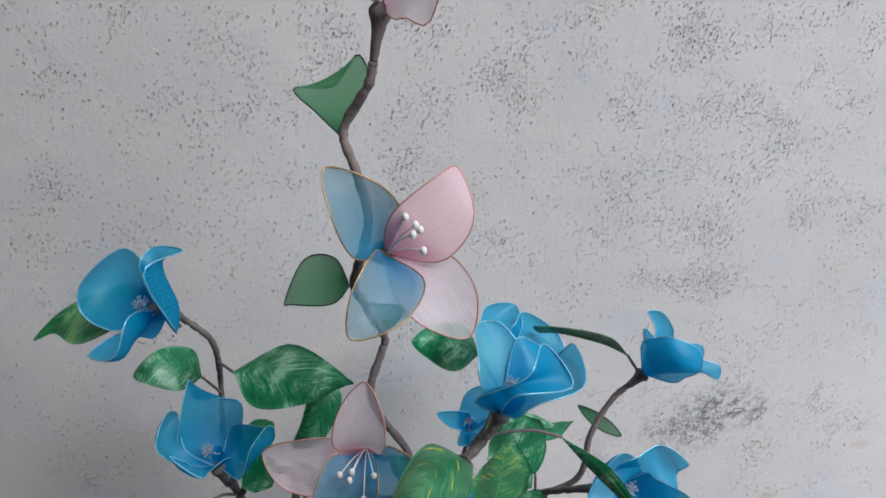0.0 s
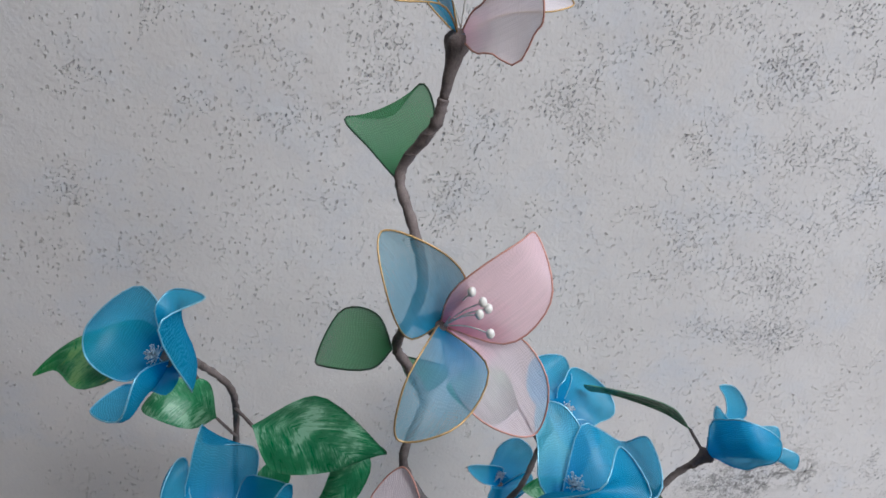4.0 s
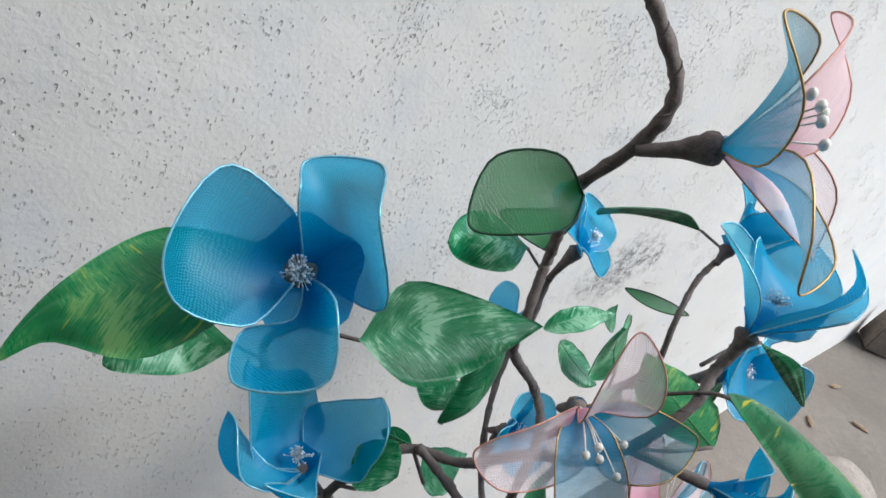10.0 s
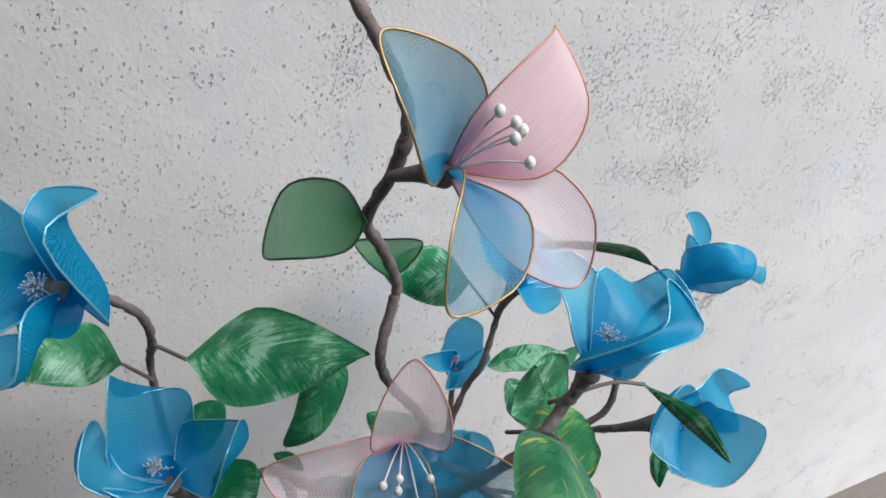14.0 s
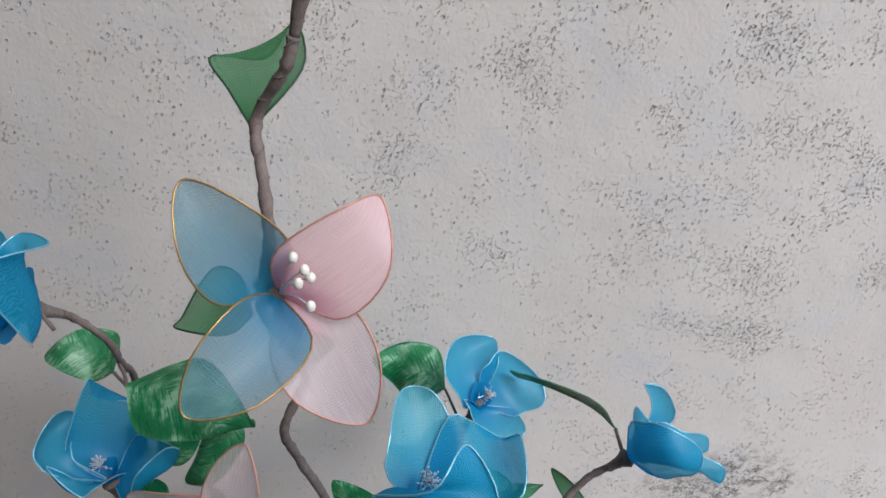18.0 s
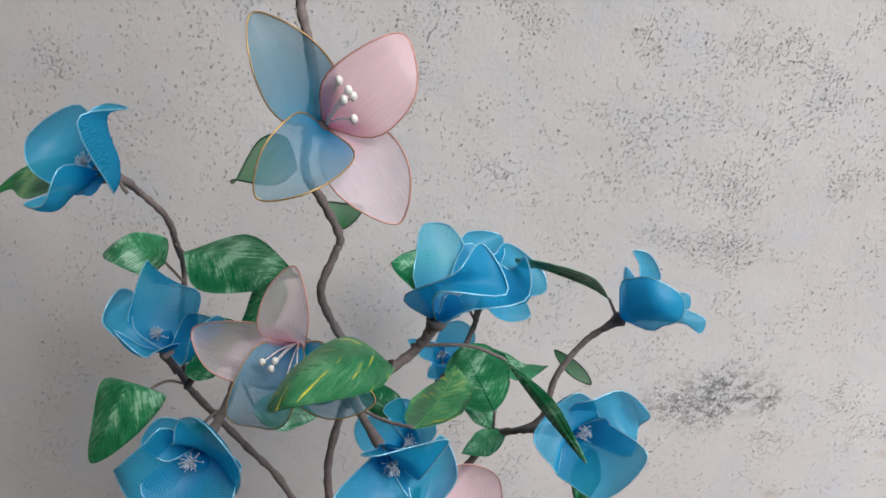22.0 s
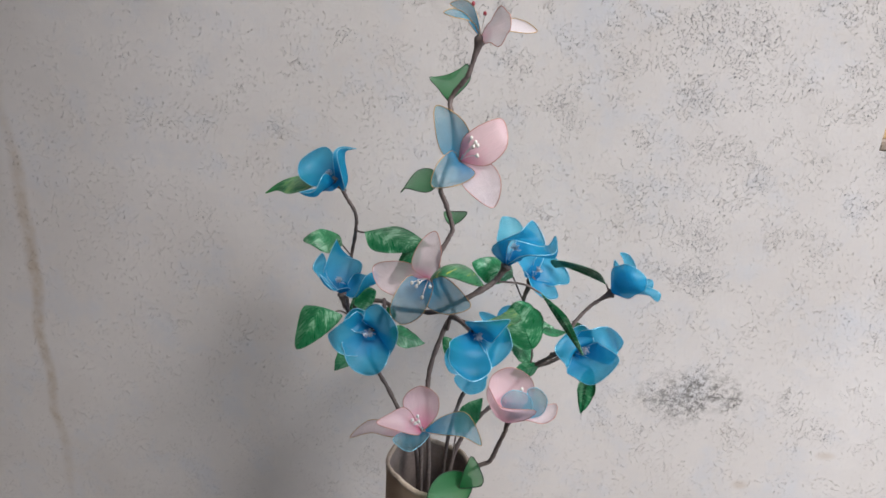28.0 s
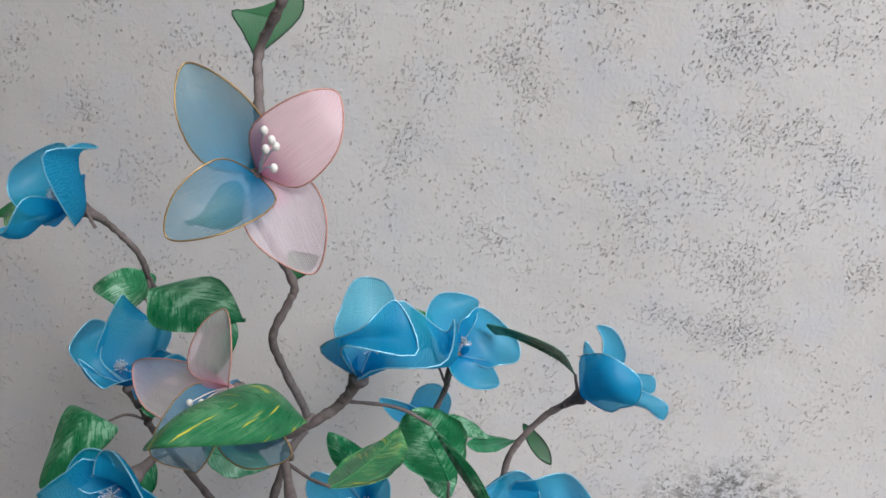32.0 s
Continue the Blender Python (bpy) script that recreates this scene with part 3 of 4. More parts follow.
def stem(pts, r0=0.0029, r1=0.0024, label="thin wire stem wrapped in dark brown tape", per=9, seed=0):
    at = Vector(pts[0])
    ln = smooth_line(pts, per)
    n = len(ln) - 1
    rng = random.Random(seed + len(pts))
    radii = []
    for i in range(n + 1):
        radii.append((r0 + (r1 - r0) * i / n) * (1 + 0.10 * math.sin(i * 1.7) + rng.uniform(-0.08, 0.08)))
    bm = bmesh.new()
    tube(bm, [p - at for p in ln], radii, 8, wobble=0.09, seed=seed)
    me_at = part("stem", bm, TAPE, None)
    me_at.location = at
    # edge of the tape winding round the wire
    bm = bmesh.new()
    coil, up = [], Vector((0.2, 0.3, 0.9))
    turn = 0.0
    for i in range(n):
        d = (ln[i + 1] - ln[i])
        step = d.length
        d.normalize()
        up = (up - d * up.dot(d)).normalized()
        side = d.cross(up)
        for k in range(3):
            a = turn + 2 * math.pi * step * k / 3 / 0.016
            coil.append(ln[i].lerp(ln[i + 1], k / 3) - at + (up * math.cos(a) + side * math.sin(a)) * radii[i] * 0.98)
        turn += 2 * math.pi * step / 0.016
    tube(bm, coil, 0.00034, 4)
    part("tape_edge", bm, TAPE, me_at)
    return tagged(me_at, label, "stem", "stems of the bouquet")


def leaf(base, tip, width, inner, mat=LEAF, twig=None, label="glossy green hand-brushed artificial leaf on a brown twig", thick=0.0007, rim=None, deep=0.1, **kw):
    base = Vector(base)
    ob = thing("leaf", base, label, "leaf", "artificial leaves")
    opt = dict(bulge=0.06, cup=-0.12, belly=0.42, blunt=0.85, start=0.02, ruffle=0.025, ragged=0.045, phase=base.x * 90 + base.z * 50, ns=22)
    opt.update(kw)
    g = rim_grid(base, rim, -Vector(inner), deep, ns=26, ruffle=0.006) if rim else blade(base, tip, width, inner, **opt)
    b = part("leaf_blade", sheet(g, base, thick), mat, ob)
    bm = bmesh.new()
    mid = [r[len(r) // 2][0] - base for r in g][:-2]
    tube(bm, mid, [0.0007 * (1 - 0.7 * i / len(mid)) for i in range(len(mid))], 5)
    part("midrib", bm, mat, b)
    if twig:
        bm = bmesh.new()
        tube(bm, smooth_line([Vector(p) - base for p in twig] + [(g[1][len(g[1]) // 2][0] - base)], 5), 0.0012, 6, wobble=0.12)
        part("twig", bm, TAPE, ob, "dark brown twig")
    return ob


def nylon_leaf(base, tip, width, inner, label="sheer green nylon leaf in a dark green wire loop", rim=None, deep=0.1, **kw):
    base = Vector(base)
    ob = thing("nylon_leaf", base, label, "leaf", "nylon leaves")
    opt = dict(bulge=0.08, cup=0.2, belly=0.5, blunt=0.7)
    opt.update(kw)
    g = rim_grid(base, rim, -Vector(inner), deep) if rim else blade(base, tip, width, inner, **opt)
    b = part("leaf_cloth", sheet(g, base), GREEN, ob)
    part("wire_rim", rim_wire(g, base, 0.0006), GREENWIRE, b)
    return ob


def sail_leaf(base, tip, corner, label="three-cornered sheer green nylon leaf on the stem", **kw):
    base = Vector(base)
    ob = thing("nylon_leaf", base, label, "leaf", "nylon leaves")
    g = sail(base, tip, corner, **kw)
    b = part("leaf_cloth", sheet(g, base), GREEN, ob)
    at = base
    loop = [r[0][0] - at for r in g] + [c[0] - at for c in g[-1][1:]] + [r[-1][0] - at for r in g[-2:0:-1]]
    bm = bmesh.new()
    tube(bm, loop, 0.0006, 5, closed=True)
    part("wire_rim", bm, GREENWIRE, b)
    return ob


def block(name, lo, hi, mat, parent=None, bevel=0.0, kind="", label=""):
    bm = bmesh.new()
    bmesh.ops.create_cube(bm, size=1)
    lo, hi = Vector(lo), Vector(hi)
    for v in bm.verts:
        v.co = Vector(((lo[i] + hi[i]) / 2 + v.co[i] * (hi[i] - lo[i]) for i in range(3)))
    if bevel:
        bmesh.ops.bevel(bm, geom=list(bm.edges), offset=bevel, segments=2, affect="EDGES")
    ob = part(name, bm, mat, parent, label, smooth=False)
    return tagged(ob, kind=kind)


# ---- the setting ----
WX0, WX1, WZ0, WZ1 = 0.60, 1.70, 1.235, 2.25
bm = bmesh.new()
def quad_grid(x0, x1, z0, z1, y, flip=False):
    a = [bm.verts.new(p) for p in ((x0, y, z0), (x1, y, z0), (x1, y, z1), (x0, y, z1))]
    bm.faces.new(a[::-1] if flip else a)
xs, zs = [-0.97, WX0, WX1, 4.0], [0.0, WZ0, WZ1, 3.4]
for i in range(3):
    for j in range(3):
        if (i, j) != (1, 1):
            quad_grid(xs[i], xs[i + 1], zs[j], zs[j + 1], 0.0)
            quad_grid(xs[i], xs[i + 1], zs[j], zs[j + 1], 0.22, True)
for a, b in (((WX0, WZ0), (WX1, WZ0)), ((WX1, WZ0), (WX1, WZ1)), ((WX1, WZ1), (WX0, WZ1)), ((WX0, WZ1), (WX0, WZ0))):
    bm.faces.new([bm.verts.new(p) for p in ((a[0], 0, a[1]), (a[0], 0.22, a[1]), (b[0], 0.22, b[1]), (b[0], 0, b[1]))])
for x in (-0.97, 4.0):
    bm.faces.new([bm.verts.new(p) for p in ((x, 0, 0), (x, 0.22, 0), (x, 0.22, 3.4), (x, 0, 3.4))])
bm.faces.new([bm.verts.new(p) for p in ((-0.97, 0, 3.4), (4, 0, 3.4), (4, 0.22, 3.4), (-0.97, 0.22, 3.4))])
bmesh.ops.remove_doubles(bm, verts=bm.verts, dist=1e-5)
tagged(part("wall_north", bm, PLASTER, None, smooth=False), "whitewashed rough plaster wall with dark mould specks", "wall", kind="structure")
# added out of view: blocks sky so the plaster dims to the left
tagged(block("shade_wall_west", (-1.19, -6.0, 0), (-0.97, 0.22, 3.4), CEMENT), "unseen cement side wall added to darken the left", "wall", kind="structure")
# added behind the camera: cuts the soft sun low and left
tagged(block("shade_wall_south", (-0.97, -2.22, 0), (1.6, -2.0, 3.6), CEMENT), "unseen cement wall added opposite to shade the lower left", "wall", kind="structure")

# slab added overhead, never in view, to hold light off the left
tagged(block("ceiling", (-0.97, -1.5, 3.12), (0.35, 0.0, 3.24), PLASTER), "unseen plastered slab added overhead to dim the left", "ceiling", kind="structure")

bm = bmesh.new()
bmesh.ops.create_grid(bm, x_segments=2, y_segments=2, size=400)
ground = part("ground", bm, CEMENT, None, smooth=False)
ground.location.z = -0.012
tagged(ground, "bare cement ground reaching far off", "ground", kind="structure")
bm = bmesh.new()
nx, ny = 90, 60
vg = [[bm.verts.new((-0.97 + 5.12 * i / nx, -3.2 + 3.2 * j / ny,
       0.010 * noise.noise(Vector((i * 0.31, j * 0.31, 0.5))) * (0 if j == ny else 1))) for j in range(ny + 1)] for i in range(nx + 1)]
for i in range(nx):
    for j in range(ny):
        bm.faces.new((vg[i][j], vg[i + 1][j], vg[i + 1][j + 1], vg[i][j + 1]))
tagged(part("floor", bm, CEMENT, None), "uneven grey-brown cement floor along the wall", "floor", kind="structure")


def rock(name, at, size, seed, mat, label, cat, rot=0.0, tilt=0.0):
    rng = random.Random(seed)
    bm = bmesh.new()
    bmesh.ops.create_icosphere(bm, subdivisions=3, radius=1.0)
    for v in bm.verts:
        k = 1 + 0.28 * noise.noise(v.co * 1.6 + Vector((seed, 0, 0))) + 0.08 * noise.noise(v.co * 6)
        v.co = Vector((v.co.x * size[0], v.co.y * size[1], v.co.z * size[2])) * k
        v.co.z = max(v.co.z, -0.55 * size[2])
    ob = part(name, bm, mat, None, smooth=False)
    ob.matrix_world = pose(at[0], at[1], at[2] + 0.5 * size[2], tilt, 0, rot)
    return tagged(ob, label, cat)


def shard(name, at, size, seed, mat, label, cat, rot=0.0, tilt=0.0):
    """Angular broken piece of brick."""
    rng = random.Random(seed)
    bm = bmesh.new()
    pts = [(-1, -1, 0), (1, -0.8, 0), (0.9, 1, 0), (-0.9, 0.8, 0), (-0.8, -0.9, 1.5), (0.7, -0.6, 2.0), (0.6, 0.8, 1.7), (-0.7, 0.7, 1.2), (0.0, -1.1, 1.1)]
    for p in pts:
        bm.verts.new([c * size[i] * rng.uniform(0.88, 1.12) for i, c in enumerate(p)])
    bmesh.ops.convex_hull(bm, input=bm.verts)
    bmesh.ops.bevel(bm, geom=list(bm.edges), offset=0.004, segments=2, affect="EDGES")
    ob = part(name, bm, mat, None, smooth=False)
    ob.matrix_world = pose(at[0], at[1], at[2], tilt, 0, rot)
    return tagged(ob, label, cat)


# ---- window ----
win = thing("window_1", (WX0, 0.05, WZ0), "wooden window with yellow varnished frame and streaked brown panes", "window")
tagged(win, kind="structure")
def wblock(name, lo, hi, mat, label="", bevel=0.002):
    o = Vector((WX0, 0.05, WZ0))
    return block(name, Vector(lo) - o, Vector(hi) - o, mat, win, bevel, label=label)
wblock("window_sill", (WX0, 0.002, WZ0 + 0.0), (WX1, 0.20, WZ0 + 0.014), BRICK, "rough mortar sill", 0.003)
wblock("window_frame", (WX0 + 0.002, 0.03, WZ0 + 0.014), (WX0 + 0.040, 0.10, WZ1), WOOD)
wblock("window_frame", (WX1 - 0.03, 0.03, WZ0 + 0.014), (WX1 - 0.002, 0.10, WZ1), WOOD)
wblock("window_frame", (WX0 + 0.040, 0.032, WZ0 + 0.014), (WX1 - 0.03, 0.10, WZ0 + 0.056), WOOD)
wblock("window_frame", (WX0 + 0.040, 0.032, WZ1 - 0.03), (WX1 - 0.03, 0.10, WZ1), WOOD)
wblock("sash_rail", (WX0 + 0.0412, 0.042, WZ0 + 0.0575), (WX1 - 0.031, 0.085, WZ0 + 0.080), WOOD)
wblock("pane", (WX0 + 0.041, 0.058, WZ0 + 0.080), (WX0 + 0.165, 0.066, WZ1 - 0.03), PANE, "streaked brown pane")
wblock("pane", (WX0 + 0.167, 0.050, WZ0 + 0.080), (WX1 - 0.031, 0.056, WZ1 - 0.03), PANE, "streaked brown pane")

# ---- vase ----
VX, VY, VR, VZ = -0.014, -0.272, 0.0575, 0.812
vase = thing("vase", (VX, VY, 0.0), "tall brown cardboard-like tube vase with a torn pale rim", "vase")


def ring_wall(r_in, r_out, z0, tops, seg=64, inner=False):
    bm = bmesh.new()
    steps = 24
    r = r_in if inner else r_out
    cols = []
    for i in range(seg):
        a = 2 * math.pi * i / seg
        cols.append([bm.verts.new((math.cos(a) * r, math.sin(a) * r, z0 + (tops[i] - z0) * k / steps)) for k in range(steps + 1)])
    for i in range(seg):
        a, b = cols[i], cols[(i + 1) % seg]
        for k in range(steps):
            q = (a[k], b[k], b[k + 1], a[k + 1])
            bm.faces.new(q[::-1] if inner else q)
    base = [c[0] for c in cols]
    bm.faces.new(base if inner else base[::-1])
    return bm


tops = [VZ + 0.004 * math.sin(i * 0.35) + 0.0035 * noise.noise(Vector((i * 0.55, 3.1, 0))) - 0.006 * math.cos(2 * math.pi * i / 64) for i in range(64)]
part("tube_wall", ring_wall(0.051, VR, 0.0, tops), TUBE, vase)
part("tube_lining", ring_wall(0.0535, VR, 0.02, [t - 0.002 for t in tops], inner=True), TUBE_IN, vase, "dark raw inside of the tube")
bm = bmesh.new()
lo = []
for i in range(64):
    a = 2 * math.pi * i / 64
    w = 0.0015 * noise.noise(Vector((i * 0.9, 0, 7)))
    lo.append([bm.verts.new((math.cos(a) * q, math.sin(a) * q, tops[i] + z)) for q, z in
               ((VR + 0.0006, -0.006 + w), (VR + 0.0012, -0.001 + w), (VR - 0.002, 0.0010 + w), (0.0535, 0.0 + w), (0.053, -0.004 - w))])
for i in range(64):
    a, b = lo[i], lo[(i + 1) % 64]
    for k in range(4):
        bm.faces.new((a[k], b[k], b[k + 1], a[k + 1]))
part("torn_rim", bm, RIM, vase, "pale torn edge")

# ---- stems ----
MAIN = [(-0.012, -0.270, 0.62), (-0.014, -0.268, 0.80), (-0.022, -0.258, 0.90), (-0.020, -0.258, 0.955), (-0.0047, -0.2495, 1.010),
        (0.0035, -0.229, 1.0255), (-0.0155, -0.219, 1.061), (-0.021, -0.2245, 1.093), (-0.0102, -0.2165, 1.1188), (-0.006, -0.2145, 1.133),
        (-0.015, -0.223, 1.1656), (-0.023, -0.2285, 1.1884), (-0.0133, -0.2486, 1.225), (-0.0077, -0.2513, 1.2496), (-0.0124, -0.2348, 1.2729),
        (-0.0177, -0.2168, 1.2948), (0.0002, -0.2236, 1.3223), (0.005, -0.2222, 1.336)]
stem(MAIN, 0.0032, 0.0030, "long crooked main stem wrapped in dark brown tape", seed=1)
stem([(-0.030, -0.262, 0.62), (-0.032, -0.250, 0.80), (-0.076, -0.205, 0.864), (-0.103, -0.206, 0.914), (-0.125, -0.214, 0.965), (-0.138, -0.218, 0.995)], 0.0033, 0.0028, seed=2)
stem([(-0.138, -0.218, 0.995), (-0.149, -0.188, 1.023), (-0.1485, -0.158, 1.066), (-0.1377, -0.1847, 1.1091), (-0.1364, -0.194, 1.1353), (-0.147, -0.2035, 1.160), (-0.1495, -0.220, 1.177)], 0.0024, 0.0024, seed=3)
stem([(-0.138, -0.218, 0.995), (-0.142, -0.216, 1.006), (-0.147, -0.215, 1.016)], 0.0024, 0.0026, seed=4)
stem([(-0.139, -0.217, 0.993), (-0.1192, -0.2255, 1.0217), (-0.0914, -0.231, 1.029), (-0.0704, -0.2546, 1.0324), (-0.0383, -0.2695, 1.0386), (-0.0119, -0.297, 1.0539), (0.0292, -0.3073, 1.0846), (0.0501, -0.301, 1.0985), (0.0605, -0.301, 1.114)], 0.0028, 0.0034, "long side stem crossing the bouquet, brown tape", seed=5)
stem([(-0.088, -0.234, 1.033), (-0.084, -0.262, 1.030), (-0.085, -0.296, 1.030)], 0.0026, 0.0030, seed=6)
stem([(-0.002, -0.252, 1.008), (0.002, -0.266, 1.032), (0.012, -0.296, 1.046)], 0.0026, 0.0030, seed=7)
stem([(0.010, -0.262, 0.62), (0.016, -0.258, 0.80), (0.042, -0.236, 0.858), (0.080, -0.226, 0.900), (0.115, -0.217, 0.943), (0.128, -0.234, 0.966), (0.141, -0.256, 0.990)], 0.0032, 0.0026, seed=8)
stem([(0.115, -0.2165, 0.943), (0.1492, -0.225, 0.9693), (0.1597, -0.2186, 1.0095), (0.1806, -0.209, 1.0374), (0.201, -0.2085, 1.056)], 0.0028, 0.0024, seed=9)
stem([(0.002, -0.255, 0.62), (0.006, -0.240, 0.80), (0.018, -0.198, 0.860), (0.040, -0.165, 0.900), (0.066, -0.145, 0.938), (0.084, -0.143, 0.966), (0.098, -0.135, 0.999), (0.101, -0.138, 1.018)], 0.0030, 0.0024, seed=10)
stem([(0.050, -0.155, 0.915), (0.062, -0.130, 0.920), (0.068, -0.120, 0.932)], 0.0024, 0.0026, seed=11)
stem([(0.018, -0.198, 0.860), (0.030, -0.186, 0.886), (0.036, -0.184, 0.900)], 0.0024, 0.0026, seed=12)
stem([(0.020, -0.276, 0.62), (0.026, -0.276, 0.78), (0.052, -0.282, 0.822), (0.068, -0.284, 0.835), (0.076, -0.292, 0.866), (0.084, -0.302, 0.900)], 0.0030, 0.0028, seed=13)
stem([(-0.020, -0.286, 0.62), (-0.022, -0.290, 0.80), (-0.024, -0.300, 0.868)], 0.0028, 0.0030, seed=14)


# ---- flowers ----
def big_flower(hub, stem_end, label, knobs=(), bead=WHITE, calyx_mid=None, r1=0.0056, axis=None, loops=()):
    hub, stem_end = Vector(hub), Vector(stem_end)
    ax = Vector(axis) if axis else (hub - stem_end).normalized()
    f = thing("nylon_flower", stem_end, label, "flower", "pink and blue nylon flowers")
    way = (hub - stem_end).normalized()
    calyx(f, stem_end, stem_end, hub, 0.0024, r1, calyx_mid)
    for ctrl, cloth, wire, deep, *frill in loops:
        wired_petal(f, stem_end, hub - way * 0.004, ctrl, -ax, cloth, wire, deep, scallop=frill[0] if frill else 0.0)
    throat(f, stem_end, hub - way * 0.010, hub - ax * 0.001, ax, 0.0048, MIXED)
    if knobs:
        stamens(f, stem_end, hub, knobs, bead)
    return f


def blue_flower(hub, stem_end, label="sky blue nylon flower with wired petals and a silver tinsel centre", axis=None, seed=1, size=0.008, r1=0.0064, tin=0.25, gather=0.010, root=0.016, full=0.3, loops=()):
    hub, stem_end = Vector(hub), Vector(stem_end)
    ax = Vector(axis).normalized() if axis else (hub - stem_end).normalized()
    f = thing("nylon_flower", stem_end, label, "flower", "blue nylon flowers")
    way = (hub - stem_end).normalized()
    root = min(root, 0.7 * (hub - stem_end).length)
    calyx(f, stem_end, stem_end - way * min(0.010, 0.25 * (hub - stem_end).length + 0.004), hub - way * (root - 0.004), 0.0026, r1)
    for ctrl, deep, *cloth in loops:
        wired_petal(f, stem_end, hub - way * root, ctrl, -ax, cloth[0] if cloth else BLUE, BLUEWIRE, deep, full=full)
    throat(f, stem_end, hub - way * root, hub - ax * 0.003, ax, gather, BLUE)
    tinsel(f, stem_end, hub + ax * size * tin, ax, size, seed=seed)
    return f


# top flower
big_flower((0.0135, -0.2195, 1.3695), (0.005, -0.2222, 1.336), "pale pink and blue nylon flower at the top of the stem", [(0.0016, -0.2250, 1.4022), (0.0156, -0.2300, 1.3927)], RED, axis=(0.1, -0.1, 1), r1=0.0066, loops=[
    ([(0.0047, -0.2150, 1.3952), (-0.0104, -0.2050, 1.4059), (-0.0265, -0.2000, 1.4006), (-0.0113, -0.2050, 1.3916), (-0.0005, -0.2130, 1.3785)], PALE, GOLD, 0.15),
    ([(-0.0032, -0.2320, 1.3889), (-0.0192, -0.2430, 1.3958), (-0.0288, -0.2500, 1.3910), (-0.0181, -0.2520, 1.3870), (0.0026, -0.2400, 1.3832)], PALE, GOLD, 0.22),
    ([(0.0221, -0.2350, 1.3868), (0.0379, -0.2480, 1.3999), (0.0451, -0.2550, 1.3858), (0.0409, -0.2550, 1.3678), (0.0240, -0.2450, 1.3602)], BLUSH, COPPER, 0.08, 0.11),
    ([(0.0378, -0.2050, 1.3877), (0.0624, -0.1920, 1.3863), (0.0770, -0.1870, 1.3763), (0.0663, -0.1920, 1.3735), (0.0364, -0.2100, 1.3746)], BLUSH, GOLD, 0.08)])
# large open flower below it
F1 = Vector((0.0016, -0.2764, 1.2353))
big_flower(F1, (-0.0165, -0.250, 1.222), "open four-petal nylon flower, two pink and two blue petals, gold wire", axis=(0.12, -0.88, 0.3),
    knobs=[(0.013, -0.291, 1.264), (0.018, -0.294, 1.260), (0.0205, -0.295, 1.257), (0.016, -0.298, 1.256), (0.021, -0.301, 1.247)], r1=0.0070, loops=[
    ([(0.0115, -0.2837, 1.2631), (-0.0009, -0.2909, 1.2856), (-0.0276, -0.2895, 1.2961), (-0.0259, -0.3078, 1.2740), (-0.0174, -0.3017, 1.2470)], PALE, GOLD, 0.24),
    ([(-0.0070, -0.3072, 1.2515), (-0.0208, -0.3280, 1.2385), (-0.0233, -0.3358, 1.2181), (0.0027, -0.3324, 1.2204), (0.0206, -0.3021, 1.2278)], MIXED, GOLD, 0.24),
    ([(0.0329, -0.2938, 1.2358), (0.0522, -0.2879, 1.2566), (0.0469, -0.2680, 1.2813), (0.0355, -0.2822, 1.2845), (0.0055, -0.2890, 1.2652)], PINK, COPPER, 0.10),
    ([(0.0039, -0.3067, 1.2202), (0.0179, -0.3186, 1.2082), (0.0438, -0.3121, 1.1936), (0.0495, -0.3046, 1.2202), (0.0352, -0.2870, 1.2368)], ROSE, COPPER, 0.12)])
# middle flower with crossing petals
big_flower((-0.0260, -0.2804, 1.0891), (-0.014, -0.262, 1.058), "pale pink and sheer blue nylon flower with long white stamens", axis=(-0.1, -0.7, 0.7),
    knobs=[(-0.044, -0.304, 1.091), (-0.038, -0.308, 1.089), (-0.036, -0.304, 1.092), (-0.030, -0.316, 1.079), (-0.022, -0.308, 1.090)], loops=[
    ([(-0.0137, -0.3103, 1.1119), (-0.0116, -0.3052, 1.1345), (-0.0210, -0.2900, 1.1525), (-0.0367, -0.2934, 1.1403), (-0.0460, -0.2960, 1.1090)], ROSE, COPPER, 0.16),
    ([(-0.0447, -0.2872, 1.1069), (-0.0669, -0.2884, 1.1105), (-0.0947, -0.2809, 1.0975), (-0.0829, -0.2946, 1.0759), (-0.0337, -0.3008, 1.0705)], ROSE, COPPER, 0.16),
    ([(-0.0504, -0.2899, 1.0932), (-0.0671, -0.3185, 1.0609), (-0.0556, -0.3032, 1.0351), (-0.0268, -0.3262, 1.0635), (-0.0194, -0.2995, 1.0855)], MIXED, GOLD, 0.16),
    ([(-0.0271, -0.3084, 1.0677), (0.0014, -0.3268, 1.0656), (0.0273, -0.3214, 1.0753), (0.0181, -0.3134, 1.0868), (-0.0083, -0.2919, 1.0975)], PALE, GOLD, 0.16)])
